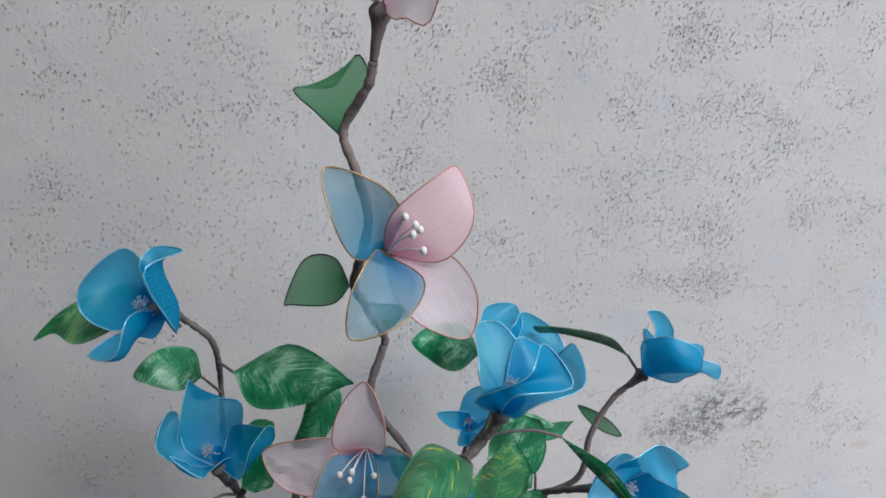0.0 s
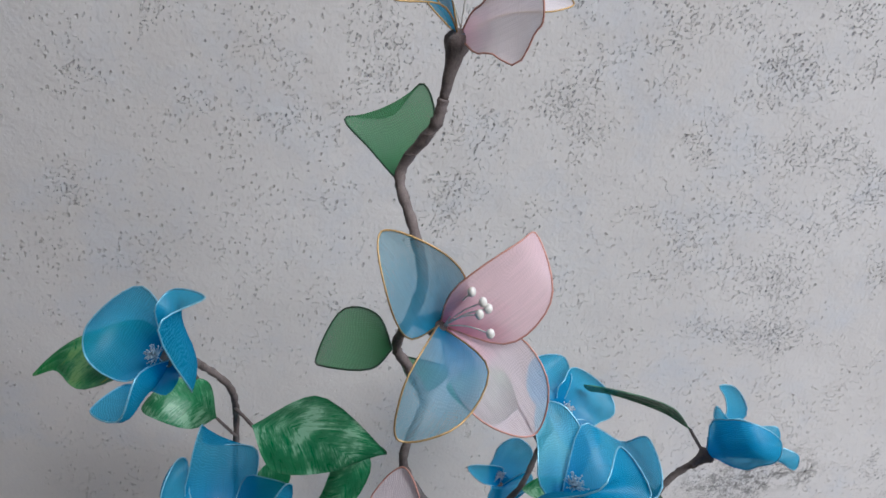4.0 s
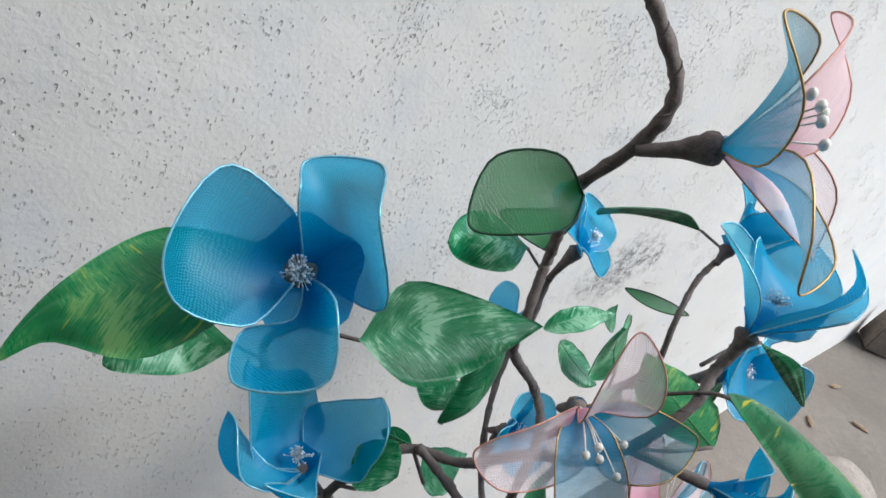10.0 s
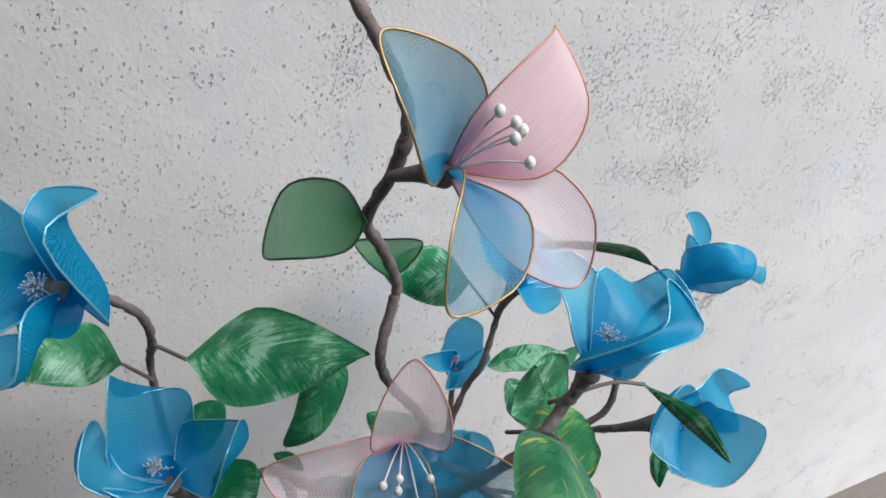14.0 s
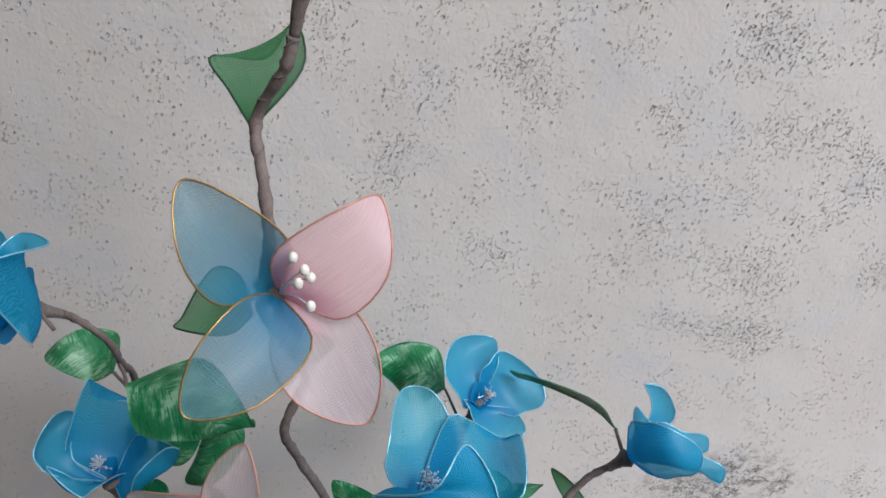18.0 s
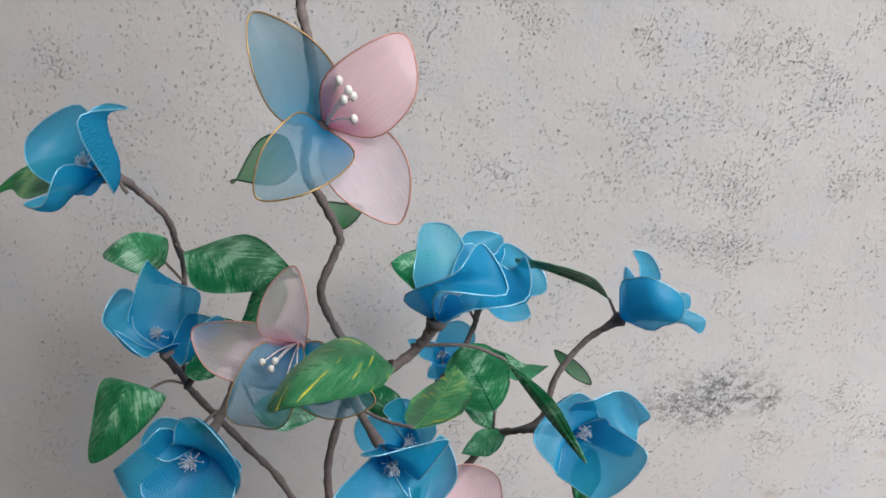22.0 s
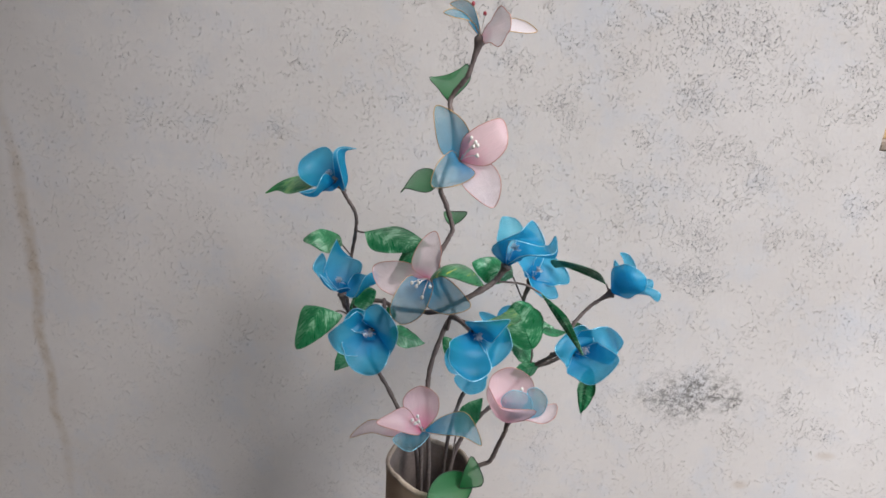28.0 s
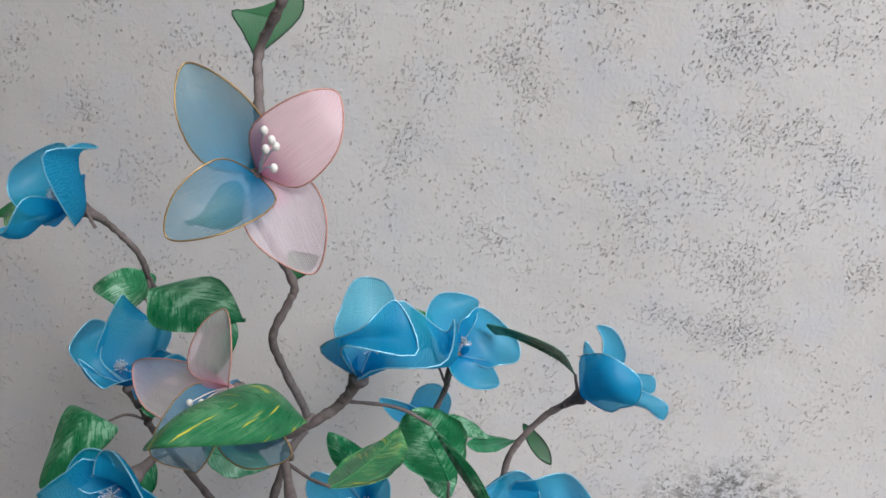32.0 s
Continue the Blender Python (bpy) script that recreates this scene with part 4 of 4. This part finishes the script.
# low flower over the rim of the vase
big_flower((-0.0212, -0.3140, 0.8944), (-0.024, -0.300, 0.868), "pink and blue nylon flower low over the vase rim", axis=(0.0, -0.45, 0.9),
    knobs=[(-0.033, -0.328, 0.918), (-0.029, -0.330, 0.915), (-0.025, -0.330, 0.918), (-0.027, -0.325, 0.922)], loops=[
    ([(-0.0451, -0.3050, 0.9124), (-0.0482, -0.3000, 0.9305), (-0.0287, -0.2950, 0.9464), (-0.0062, -0.2970, 0.9366), (-0.0041, -0.3050, 0.9148)], PINK, COPPER, 0.2),
    ([(-0.0434, -0.3250, 0.9333), (-0.0598, -0.3350, 0.9291), (-0.0744, -0.3450, 0.9210), (-0.0476, -0.3500, 0.9164), (-0.0262, -0.3400, 0.9054)], PINK, COPPER, 0.2),
    ([(-0.0527, -0.3100, 0.8946), (-0.0903, -0.3000, 0.8920), (-0.1172, -0.3000, 0.8615), (-0.0858, -0.3150, 0.8833), (-0.0575, -0.3250, 0.8879)], ROSE, GOLD, 0.15),
    ([(-0.0456, -0.3450, 0.9098), (-0.0515, -0.3600, 0.9092), (-0.0310, -0.3700, 0.9035), (-0.0181, -0.3600, 0.9067), (-0.0100, -0.3400, 0.9084)], PALE, BLUEWIRE, 0.15),
    ([(0.0018, -0.3050, 0.9111), (0.0322, -0.3100, 0.9244), (0.0546, -0.3200, 0.8863), (0.0305, -0.3350, 0.9062), (0.0052, -0.3300, 0.9026)], PALE, GOLD, 0.15)])
# pink cup with blue inner petals
big_flower((0.0860, -0.3120, 0.9257), (0.083, -0.302, 0.900), "pink nylon cup flower with frilled pale blue inner petals", [(0.098, -0.300, 0.960), (0.093, -0.300, 0.954)], axis=(0.25, -0.15, 0.95), loops=[
    ([(0.0607, -0.3000, 0.9417), (0.0593, -0.2900, 0.9670), (0.0828, -0.2800, 0.9773), (0.1122, -0.2750, 0.9584), (0.1132, -0.2850, 0.9308)], PINK, COPPER, 0.25),
    ([(0.0588, -0.3250, 0.9510), (0.0563, -0.3350, 0.9793), (0.0718, -0.3500, 0.9650), (0.1134, -0.3450, 0.9606), (0.1006, -0.3300, 0.9347)], PINK, COPPER, 0.25),
    ([(0.1097, -0.3150, 0.9256), (0.1279, -0.3150, 0.9237), (0.1415, -0.3100, 0.9320), (0.1426, -0.3000, 0.9431), (0.1234, -0.3000, 0.9366)], ROSE, COPPER, 0.15),
    ([(0.0757, -0.3250, 0.9472), (0.0733, -0.3300, 0.9639), (0.0850, -0.3250, 0.9725), (0.1066, -0.3200, 0.9635), (0.1113, -0.3250, 0.9462)], PALE, BLUEWIRE, 0.15),
    ([(0.1065, -0.3100, 0.9504), (0.1042, -0.3100, 0.9655), (0.1154, -0.3050, 0.9670), (0.1298, -0.3050, 0.9522), (0.1240, -0.3100, 0.9318)], PALE, BLUEWIRE, 0.15)])

# blue flowers
blue_flower((-0.158, -0.236, 1.193), (-0.1495, -0.220, 1.177), loops=[
    ([(-0.1548, -0.2220, 1.2075), (-0.1724, -0.2070, 1.2238), (-0.1997, -0.2247, 1.2079), (-0.1997, -0.2333, 1.1919), (-0.1800, -0.2407, 1.1815)], 0.22),
    ([(-0.1367, -0.2561, 1.1847), (-0.1438, -0.2610, 1.2319), (-0.1280, -0.2313, 1.2293), (-0.1497, -0.2195, 1.2279), (-0.1559, -0.2303, 1.2229)], 0.22),
    ([(-0.1637, -0.2439, 1.1804), (-0.1810, -0.2383, 1.1761), (-0.1912, -0.2596, 1.1771), (-0.1675, -0.2782, 1.1853), (-0.1592, -0.2660, 1.2031)], 0.2)], axis=(-0.5, -0.5, 0.7), seed=11, r1=0.0078, gather=0.021, root=0.010, full=0.08, label="large sky blue nylon flower with silver centre")
blue_flower((-0.152, -0.216, 1.042), (-0.147, -0.215, 1.016), loops=[
    ([(-0.1321, -0.1970, 1.0431), (-0.1315, -0.1758, 1.0587), (-0.1657, -0.1801, 1.0716), (-0.1639, -0.1837, 1.0927), (-0.1718, -0.2110, 1.0564)], 0.22),
    ([(-0.1257, -0.2366, 1.0383), (-0.1140, -0.2394, 1.0641), (-0.1038, -0.2180, 1.0647), (-0.1029, -0.2037, 1.0487), (-0.1332, -0.1956, 1.0486)], 0.22),
    ([(-0.1681, -0.2195, 1.0506), (-0.1781, -0.1888, 1.0643), (-0.1792, -0.2077, 1.0799), (-0.1847, -0.2284, 1.0665), (-0.1762, -0.2336, 1.0584)], 0.22),
    ([(-0.1624, -0.2292, 1.0475), (-0.1757, -0.2325, 1.0608), (-0.1533, -0.2403, 1.0420), (-0.1494, -0.2330, 1.0411), (-0.1402, -0.2161, 1.0365)], 0.22)], axis=(-0.1, -0.2, 1.0), seed=12)
blue_flower((-0.088, -0.330, 1.034), (-0.085, -0.296, 1.030), loops=[
    ([(-0.1046, -0.3333, 1.0564), (-0.1256, -0.3453, 1.0440), (-0.1361, -0.3365, 1.0273), (-0.1184, -0.3514, 1.0153), (-0.0898, -0.3354, 1.0095)], 0.15),
    ([(-0.0869, -0.3251, 1.0477), (-0.0961, -0.3198, 1.0565), (-0.1097, -0.3215, 1.0587), (-0.1192, -0.3298, 1.0439), (-0.1032, -0.3333, 1.0366)], 0.15),
    ([(-0.0660, -0.3342, 1.0095), (-0.0521, -0.3506, 1.0518), (-0.0771, -0.3368, 1.0748), (-0.0922, -0.3320, 1.0655), (-0.0937, -0.3364, 1.0502)], 0.15),
    ([(-0.1138, -0.3447, 1.0227), (-0.1060, -0.3543, 1.0007), (-0.0848, -0.3529, 0.9905), (-0.0671, -0.3567, 1.0025), (-0.0641, -0.3299, 1.0221)], 0.15)], axis=(-0.05, -0.9, 0.25), seed=13, label="wide open sky blue nylon flower, silver tinsel centre")
blue_flower((0.038, -0.350, 1.055), (0.012, -0.296, 1.046), loops=[
    ([(0.0115, -0.3822, 1.0566), (0.0110, -0.3854, 1.0365), (0.0368, -0.3871, 1.0178), (0.0563, -0.3723, 1.0252), (0.0466, -0.3595, 1.0447)], 0.15),
    ([(0.0540, -0.3631, 1.0565), (0.0663, -0.3604, 1.0706), (0.0721, -0.3575, 1.0809), (0.0531, -0.3616, 1.0801), (0.0288, -0.3700, 1.0796)], 0.15),
    ([(0.0487, -0.3610, 1.0433), (0.0552, -0.3627, 1.0222), (0.0776, -0.3494, 1.0417), (0.0684, -0.3367, 1.0636), (0.0575, -0.3524, 1.0660)], 0.15)], axis=(0.3, -0.8, 0.25), seed=14, r1=0.0034)
blue_flower((0.170, -0.276, 1.008), (0.141, -0.256, 0.990), loops=[
    ([(0.1795, -0.2776, 1.0206), (0.1766, -0.2727, 1.0317), (0.1628, -0.2740, 1.0421), (0.1327, -0.2894, 1.0147), (0.1495, -0.3072, 1.0029)], 0.18),
    ([(0.2007, -0.2936, 1.0071), (0.2130, -0.2706, 1.0083), (0.2142, -0.2815, 1.0301), (0.1971, -0.2694, 1.0407), (0.1692, -0.2786, 1.0351)], 0.18),
    ([(0.1550, -0.2982, 0.9890), (0.1781, -0.3178, 0.9860), (0.2072, -0.3082, 1.0181), (0.1918, -0.2909, 1.0236), (0.1841, -0.2822, 1.0212)], 0.18)], axis=(0.25, -0.75, 0.5), seed=15)
blue_flower((0.071, -0.300, 1.135), (0.0605, -0.301, 1.114), loops=[
    ([(0.0831, -0.2800, 1.1502), (0.0725, -0.2640, 1.1668), (0.0601, -0.2620, 1.1687), (0.0539, -0.2720, 1.1698), (0.0529, -0.2980, 1.1566)], 0.2, TEAL),
    ([(0.0647, -0.3340, 1.1641), (0.1030, -0.3257, 1.1589), (0.0882, -0.3122, 1.1818), (0.0748, -0.3304, 1.1743), (0.0471, -0.3152, 1.1487)], 0.25),
    ([(0.0750, -0.3201, 1.1423), (0.1159, -0.3112, 1.1453), (0.1176, -0.2832, 1.1568), (0.1105, -0.2668, 1.1382), (0.0832, -0.2757, 1.1594)], 0.25)], axis=(0.1, -0.15, 1.0), seed=16, tin=0.9)
blue_flower((0.1110, -0.1500, 1.0580), (0.101, -0.138, 1.018), loops=[
    ([(0.0963, -0.1580, 1.0582), (0.0806, -0.1480, 1.0775), (0.0886, -0.1230, 1.0889), (0.1200, -0.1080, 1.0789), (0.1203, -0.1300, 1.0732)], 0.15),
    ([(0.1124, -0.1380, 1.0718), (0.1231, -0.1240, 1.0800), (0.1580, -0.1250, 1.0516), (0.1601, -0.1380, 1.0400), (0.1370, -0.1500, 1.0414)], 0.15),
    ([(0.0989, -0.1580, 1.0585), (0.1075, -0.1700, 1.0403), (0.1259, -0.1650, 1.0253), (0.1457, -0.1530, 1.0233), (0.1347, -0.1480, 1.0418)], 0.15)], axis=(0.5, -0.6, 0.6), seed=17)
blue_flower((0.216, -0.205, 1.066), (0.201, -0.2085, 1.056), loops=[
    ([(0.2059, -0.2120, 1.0958), (0.2167, -0.2250, 1.1080), (0.2405, -0.2320, 1.0955), (0.2407, -0.2350, 1.0788), (0.2269, -0.2280, 1.0680)], 0.30),
    ([(0.2080, -0.2080, 1.0832), (0.2042, -0.2060, 1.0971), (0.2047, -0.2060, 1.1055), (0.2111, -0.2080, 1.0989), (0.2201, -0.2100, 1.0873)], 0.15),
    ([(0.2182, -0.2000, 1.0885), (0.2186, -0.1930, 1.1005), (0.2135, -0.1900, 1.1102), (0.2254, -0.1900, 1.1084), (0.2351, -0.1960, 1.0904)], 0.15),
    ([(0.2270, -0.2030, 1.0880), (0.2402, -0.2050, 1.0833), (0.2553, -0.2080, 1.0830), (0.2560, -0.2120, 1.0732), (0.2396, -0.2120, 1.0709)], 0.15),
    ([(0.2310, -0.2150, 1.0780), (0.2532, -0.2220, 1.0770), (0.2638, -0.2260, 1.0723), (0.2609, -0.2300, 1.0633), (0.2464, -0.2260, 1.0705)], 0.15)], axis=(0.75, 0.2, 0.6), seed=18, size=0.006, tin=0.0, label="closed sky blue nylon bell flower with curled petal tips")
blue_flower((0.040, -0.200, 0.918), (0.036, -0.184, 0.900), loops=[
    ([(0.0228, -0.2100, 0.9511), (0.0009, -0.2150, 0.9615), (-0.0047, -0.2200, 0.9483), (0.0044, -0.2220, 0.9266), (0.0289, -0.2120, 0.9185)], 0.15),
    ([(0.0160, -0.2150, 0.9229), (0.0105, -0.2220, 0.9161), (0.0317, -0.2300, 0.8999), (0.0531, -0.2250, 0.9065), (0.0539, -0.2120, 0.9184)], 0.15),
    ([(0.0543, -0.2100, 0.9243), (0.0640, -0.2120, 0.9394), (0.0616, -0.2050, 0.9530), (0.0463, -0.2000, 0.9624), (0.0373, -0.2000, 0.9416)], 0.15),
    ([(0.0282, -0.2050, 0.9444), (0.0189, -0.2050, 0.9603), (0.0312, -0.1980, 0.9666), (0.0468, -0.1980, 0.9609), (0.0467, -0.2000, 0.9402)], 0.15)], axis=(0.05, -0.75, 0.6), seed=19)
blue_flower((0.068, -0.118, 0.948), (0.068, -0.120, 0.932), loops=[
    ([(0.0649, -0.1250, 0.9448), (0.0486, -0.1300, 0.9576), (0.0369, -0.1300, 0.9776), (0.0524, -0.1280, 0.9763), (0.0702, -0.1200, 0.9617)], 0.2),
    ([(0.0630, -0.1100, 0.9573), (0.0700, -0.1050, 0.9764), (0.0866, -0.1000, 0.9791), (0.1007, -0.1050, 0.9680), (0.0966, -0.1120, 0.9510)], 0.2),
    ([(0.0611, -0.1300, 0.9523), (0.0553, -0.1350, 0.9368), (0.0722, -0.1350, 0.9371), (0.0976, -0.1300, 0.9529), (0.0936, -0.1250, 0.9612)], 0.25)], axis=(0.05, -0.25, 1.0), seed=20)

# ---- leaves ----
UPF = (0.0, -0.6, 0.8)
leaf((-0.152, -0.226, 1.190), None, 0, (-0.1, -0.65, 0.7), LEAF_S, [(-0.143, -0.228, 1.170)], "long pointed glossy green leaf behind a blue flower", rim=[(-0.1925, -0.1776, 1.1799), (-0.2331, -0.1869, 1.1711), (-0.2561, -0.1963, 1.1532), (-0.2407, -0.1994, 1.1590), (-0.2111, -0.2270, 1.1647)], deep=-0.1)
leaf((-0.162, -0.158, 1.075), None, 0, (0, -0.7, 0.7), LEAF, [(-0.147, -0.166, 1.062)], rim=[(-0.1815, -0.1106, 1.0733), (-0.2053, -0.1192, 1.0820), (-0.2248, -0.1371, 1.0697), (-0.2087, -0.1493, 1.0671), (-0.1869, -0.1499, 1.0576)], deep=-0.1)
leaf((-0.120, -0.214, 1.117), None, 0, (0.1, -0.65, 0.75), LEAF, [(-0.137, -0.188, 1.110), (-0.128, -0.200, 1.112)], "broad glossy green leaf with white brush strokes and painted glare", rim=[(-0.1042, -0.2408, 1.1037), (-0.0614, -0.2448, 1.1058), (-0.0345, -0.2382, 1.1154), (-0.0313, -0.2451, 1.1174), (-0.0794, -0.1916, 1.1205)], deep=-0.1)
leaf((-0.0491, -0.2260, 1.1105), None, 0, (0.3, -0.8, 0.3), LEAF_D, None, "long dark green leaf hanging folded below a broad one", rim=[(-0.0612, -0.2320, 1.1077), (-0.0741, -0.2380, 1.0804), (-0.0824, -0.2400, 1.0603), (-0.0627, -0.2430, 1.0646), (-0.0425, -0.2350, 1.0971)], deep=-0.2)
leaf((-0.163, -0.236, 1.004), None, 0, (-0.25, -0.6, 0.75), LEAF, [(-0.138, -0.218, 0.997), (-0.150, -0.225, 1.006)], "heart-shaped glossy green leaf drooping to a thin tip", rim=[(-0.1963, -0.2280, 1.0100), (-0.2009, -0.2500, 0.9870), (-0.1925, -0.2780, 0.9722), (-0.1577, -0.2700, 0.9930), (-0.1398, -0.2500, 1.0116)], deep=-0.1)
leaf((-0.080, -0.236, 0.990), (-0.033, -0.221, 0.967), 0.030, UPF, LEAF, [(-0.090, -0.232, 1.030)])
leaf((-0.128, -0.236, 1.023), (-0.101, -0.232, 1.042), 0.027, UPF, LEAF, [(-0.132, -0.219, 1.005)], belly=0.5, blunt=0.6)
leaf((-0.118, -0.246, 0.982), (-0.142, -0.284, 0.950), 0.030, UPF, LEAF_D, [(-0.120, -0.214, 0.965)])
leaf((0.082, -0.118, 1.033), None, 0, (0.1, -0.75, 0.6), LEAF, [(0.098, -0.135, 1.005)], rim=[(0.0742, -0.0751, 1.0392), (0.0442, -0.0759, 1.0458), (0.0201, -0.0945, 1.0403), (0.0385, -0.0946, 1.0135), (0.0603, -0.1276, 1.0238)], deep=-0.08)
leaf((0.2039, -0.1824, 1.0608), None, 0, (0, -0.65, -0.76), LEAF_D, [(0.205, -0.2085, 1.058)], "narrow twisted green leaf curling away", rim=[(0.1921, -0.1709, 1.0738), (0.1310, -0.1365, 1.0718), (0.1393, -0.1293, 1.0586), (0.1503, -0.1412, 1.0650), (0.1902, -0.1588, 1.0587)], deep=0.05)
leaf((0.1079, -0.2950, 1.0887), None, 0, (0.35, -0.2, 0.9), LEAF, [(0.048, -0.294, 1.098), (0.085, -0.294, 1.098)], "kite-shaped green leaf hanging folded before a blue flower", rim=[(0.1247, -0.3050, 1.0676), (0.1456, -0.3155, 1.0443), (0.1617, -0.3234, 1.0284), (0.1510, -0.3185, 1.0509), (0.1378, -0.3119, 1.0714)], deep=-0.08)
leaf((0.184, -0.264, 0.978), (0.180, -0.266, 0.912), 0.022, (-0.3, -0.9, 0.1), LEAF_D, [(0.141, -0.256, 0.990)], belly=0.5, blunt=0.6, ruffle=0.05)
leaf((0.113, -0.216, 0.971), (0.084, -0.224, 1.042), 0.056, (0.15, -0.9, 0.3), LEAF, [(0.113, -0.217, 0.945)], "round glossy green leaf with pale brush strokes and painted glare", belly=0.45, blunt=0.6)
leaf((0.051, -0.322, 1.055), (0.079, -0.248, 1.044), 0.044, (-0.35, -0.35, 0.85), LEAF_S, [(0.012, -0.296, 1.046), (0.034, -0.312, 1.050)], "glossy green leaf with yellow brush strokes on a twig", belly=0.5, blunt=0.75)
leaf((0.124, -0.190, 0.988), (0.164, -0.164, 0.976), 0.015, UPF, LEAF_D, None)
leaf((0.020, -0.262, 0.858), (0.052, -0.233, 0.898), 0.030, (0.1, -0.8, 0.4), LEAF_D, [(0.016, -0.258, 0.80)])
leaf((0.040, -0.327, 1.106), None, 0, (0.05, -0.05, 1.0), LEAF_Y, [(0.028, -0.289, 1.078), (0.038, -0.310, 1.098)], "broad dark green leaf with yellow flecks over the petals", rim=[(0.0158, -0.3238, 1.1257), (-0.0072, -0.3634, 1.1363), (-0.0133, -0.3950, 1.1360), (-0.0020, -0.4000, 1.1429), (0.0326, -0.3579, 1.1174)], deep=-0.15)
leaf((0.0169, -0.1380, 0.8872), None, 0, UPF, LEAF, [(0.004, -0.150, 0.885)], "small heart-shaped green leaf on a short twig", rim=[(0.0324, -0.1380, 0.8837), (0.0262, -0.1340, 0.9143), (-0.0134, -0.1300, 0.9306), (-0.0112, -0.1360, 0.9094), (0.0016, -0.1390, 0.8935)], deep=-0.08)
leaf((-0.0747, -0.2120, 0.9953), None, 0, UPF, LEAF, None, "tiny green leaf on the crossing stem", rim=[(-0.0812, -0.2080, 0.9922), (-0.0876, -0.2030, 0.9948), (-0.0905, -0.2000, 1.0051), (-0.0812, -0.2020, 1.0053), (-0.0751, -0.2080, 1.0002)], deep=-0.08)
leaf((-0.1546, -0.1500, 0.9706), None, 0, UPF, LEAF, None, "small round green leaf behind a blue flower", rim=[(-0.1345, -0.1500, 0.9682), (-0.1203, -0.1460, 0.9834), (-0.1174, -0.1400, 1.0014), (-0.1329, -0.1400, 1.0069), (-0.1460, -0.1460, 0.9962)], deep=-0.08)
leaf((0.080, -0.161, 0.981), (0.142, -0.178, 0.988), 0.024, (0, -0.2, 1), LEAF, None, bulge=-0.10)
leaf((0.092, -0.172, 0.972), (0.112, -0.206, 0.942), 0.030, (0.2, -0.6, 0.6), LEAF, None, belly=0.5, blunt=0.6)
leaf((0.122, -0.222, 0.952), (0.086, -0.232, 0.938), 0.022, UPF, LEAF_D, [(0.115, -0.217, 0.943)])
nylon_leaf((-0.0195, -0.2193, 1.2912), None, 0, (0.3, -0.8, 0.3), "three-cornered sheer green nylon leaf on the stem",
           rim=[(-0.034, -0.201, 1.303), (-0.0478, -0.183, 1.3152), (-0.0225, -0.172, 1.3125), (-0.0035, -0.1805, 1.3335), (0.0025, -0.192, 1.317)], deep=0.1)
nylon_leaf((-0.0255, -0.239, 1.194), None, 0, (0.0, -0.75, 0.65), "broad sheer green nylon leaf on the stem", rim=[(-0.0330, -0.2260, 1.2090), (-0.0555, -0.2080, 1.2020), (-0.0721, -0.2201, 1.1771), (-0.0634, -0.2467, 1.1893), (-0.0367, -0.2463, 1.1865)], deep=0.12)
nylon_leaf((-0.008, -0.2115, 1.1345), None, 0, (0.0, -0.8, 0.5), "three-cornered sheer green nylon leaf folded round the stem",
           rim=[(-0.016, -0.198, 1.138), (-0.020, -0.1835, 1.144), (-0.005, -0.194, 1.149), (0.0112, -0.2105, 1.1535), (0.003, -0.212, 1.142)], deep=0.05)
nylon_leaf((0.169, -0.161, 0.992), (0.191, -0.212, 0.997), 0.012, (-0.5, -0.1, 0.8), "thin pale green nylon leaf beside the stem")
nylon_leaf((0.046, -0.320, 0.830), (-0.006, -0.352, 0.818), 0.047, (0.2, -0.85, 0.4), "round sheer green nylon leaf over the vase rim", blunt=0.5)
sail_leaf((0.031, -0.328, 0.823), (0.042, -0.328, 0.873), (0.064, -0.330, 0.833), "small kite-shaped sheer green nylon leaf at the vase rim", sag=-0.12, bow=0.03)

# ---- litter on the floor ----
rock("stone", (1.24, -0.31, -0.03), (0.13, 0.11, 0.03), 3, STONE, "pale broken stone set in the cement floor", "stone", 20)
shard("brick_piece", (1.86, -0.09, 0.0), (0.05, 0.085, 0.085), 5, DARKBRICK, "broken brown piece of brick standing by the wall", "brick", 35, 6)
rock("stone", (1.62, -0.42, -0.03), (0.10, 0.14, 0.028), 8, STONE, "pale broken stone set in the cement floor", "stone", -30)
for k, (x, y) in enumerate(((1.12, -0.16), (1.36, -0.14), (1.48, -0.22), (1.55, -0.10), (1.30, -0.40), (1.72, -0.26))):
    rock("dry_leaf_scrap", (x, y, 0.0), (0.016 + 0.004 * (k % 3), 0.007, 0.004), 20 + k, GRIT, "curled scrap of dry leaf on the cement", "litter", 50 * k)
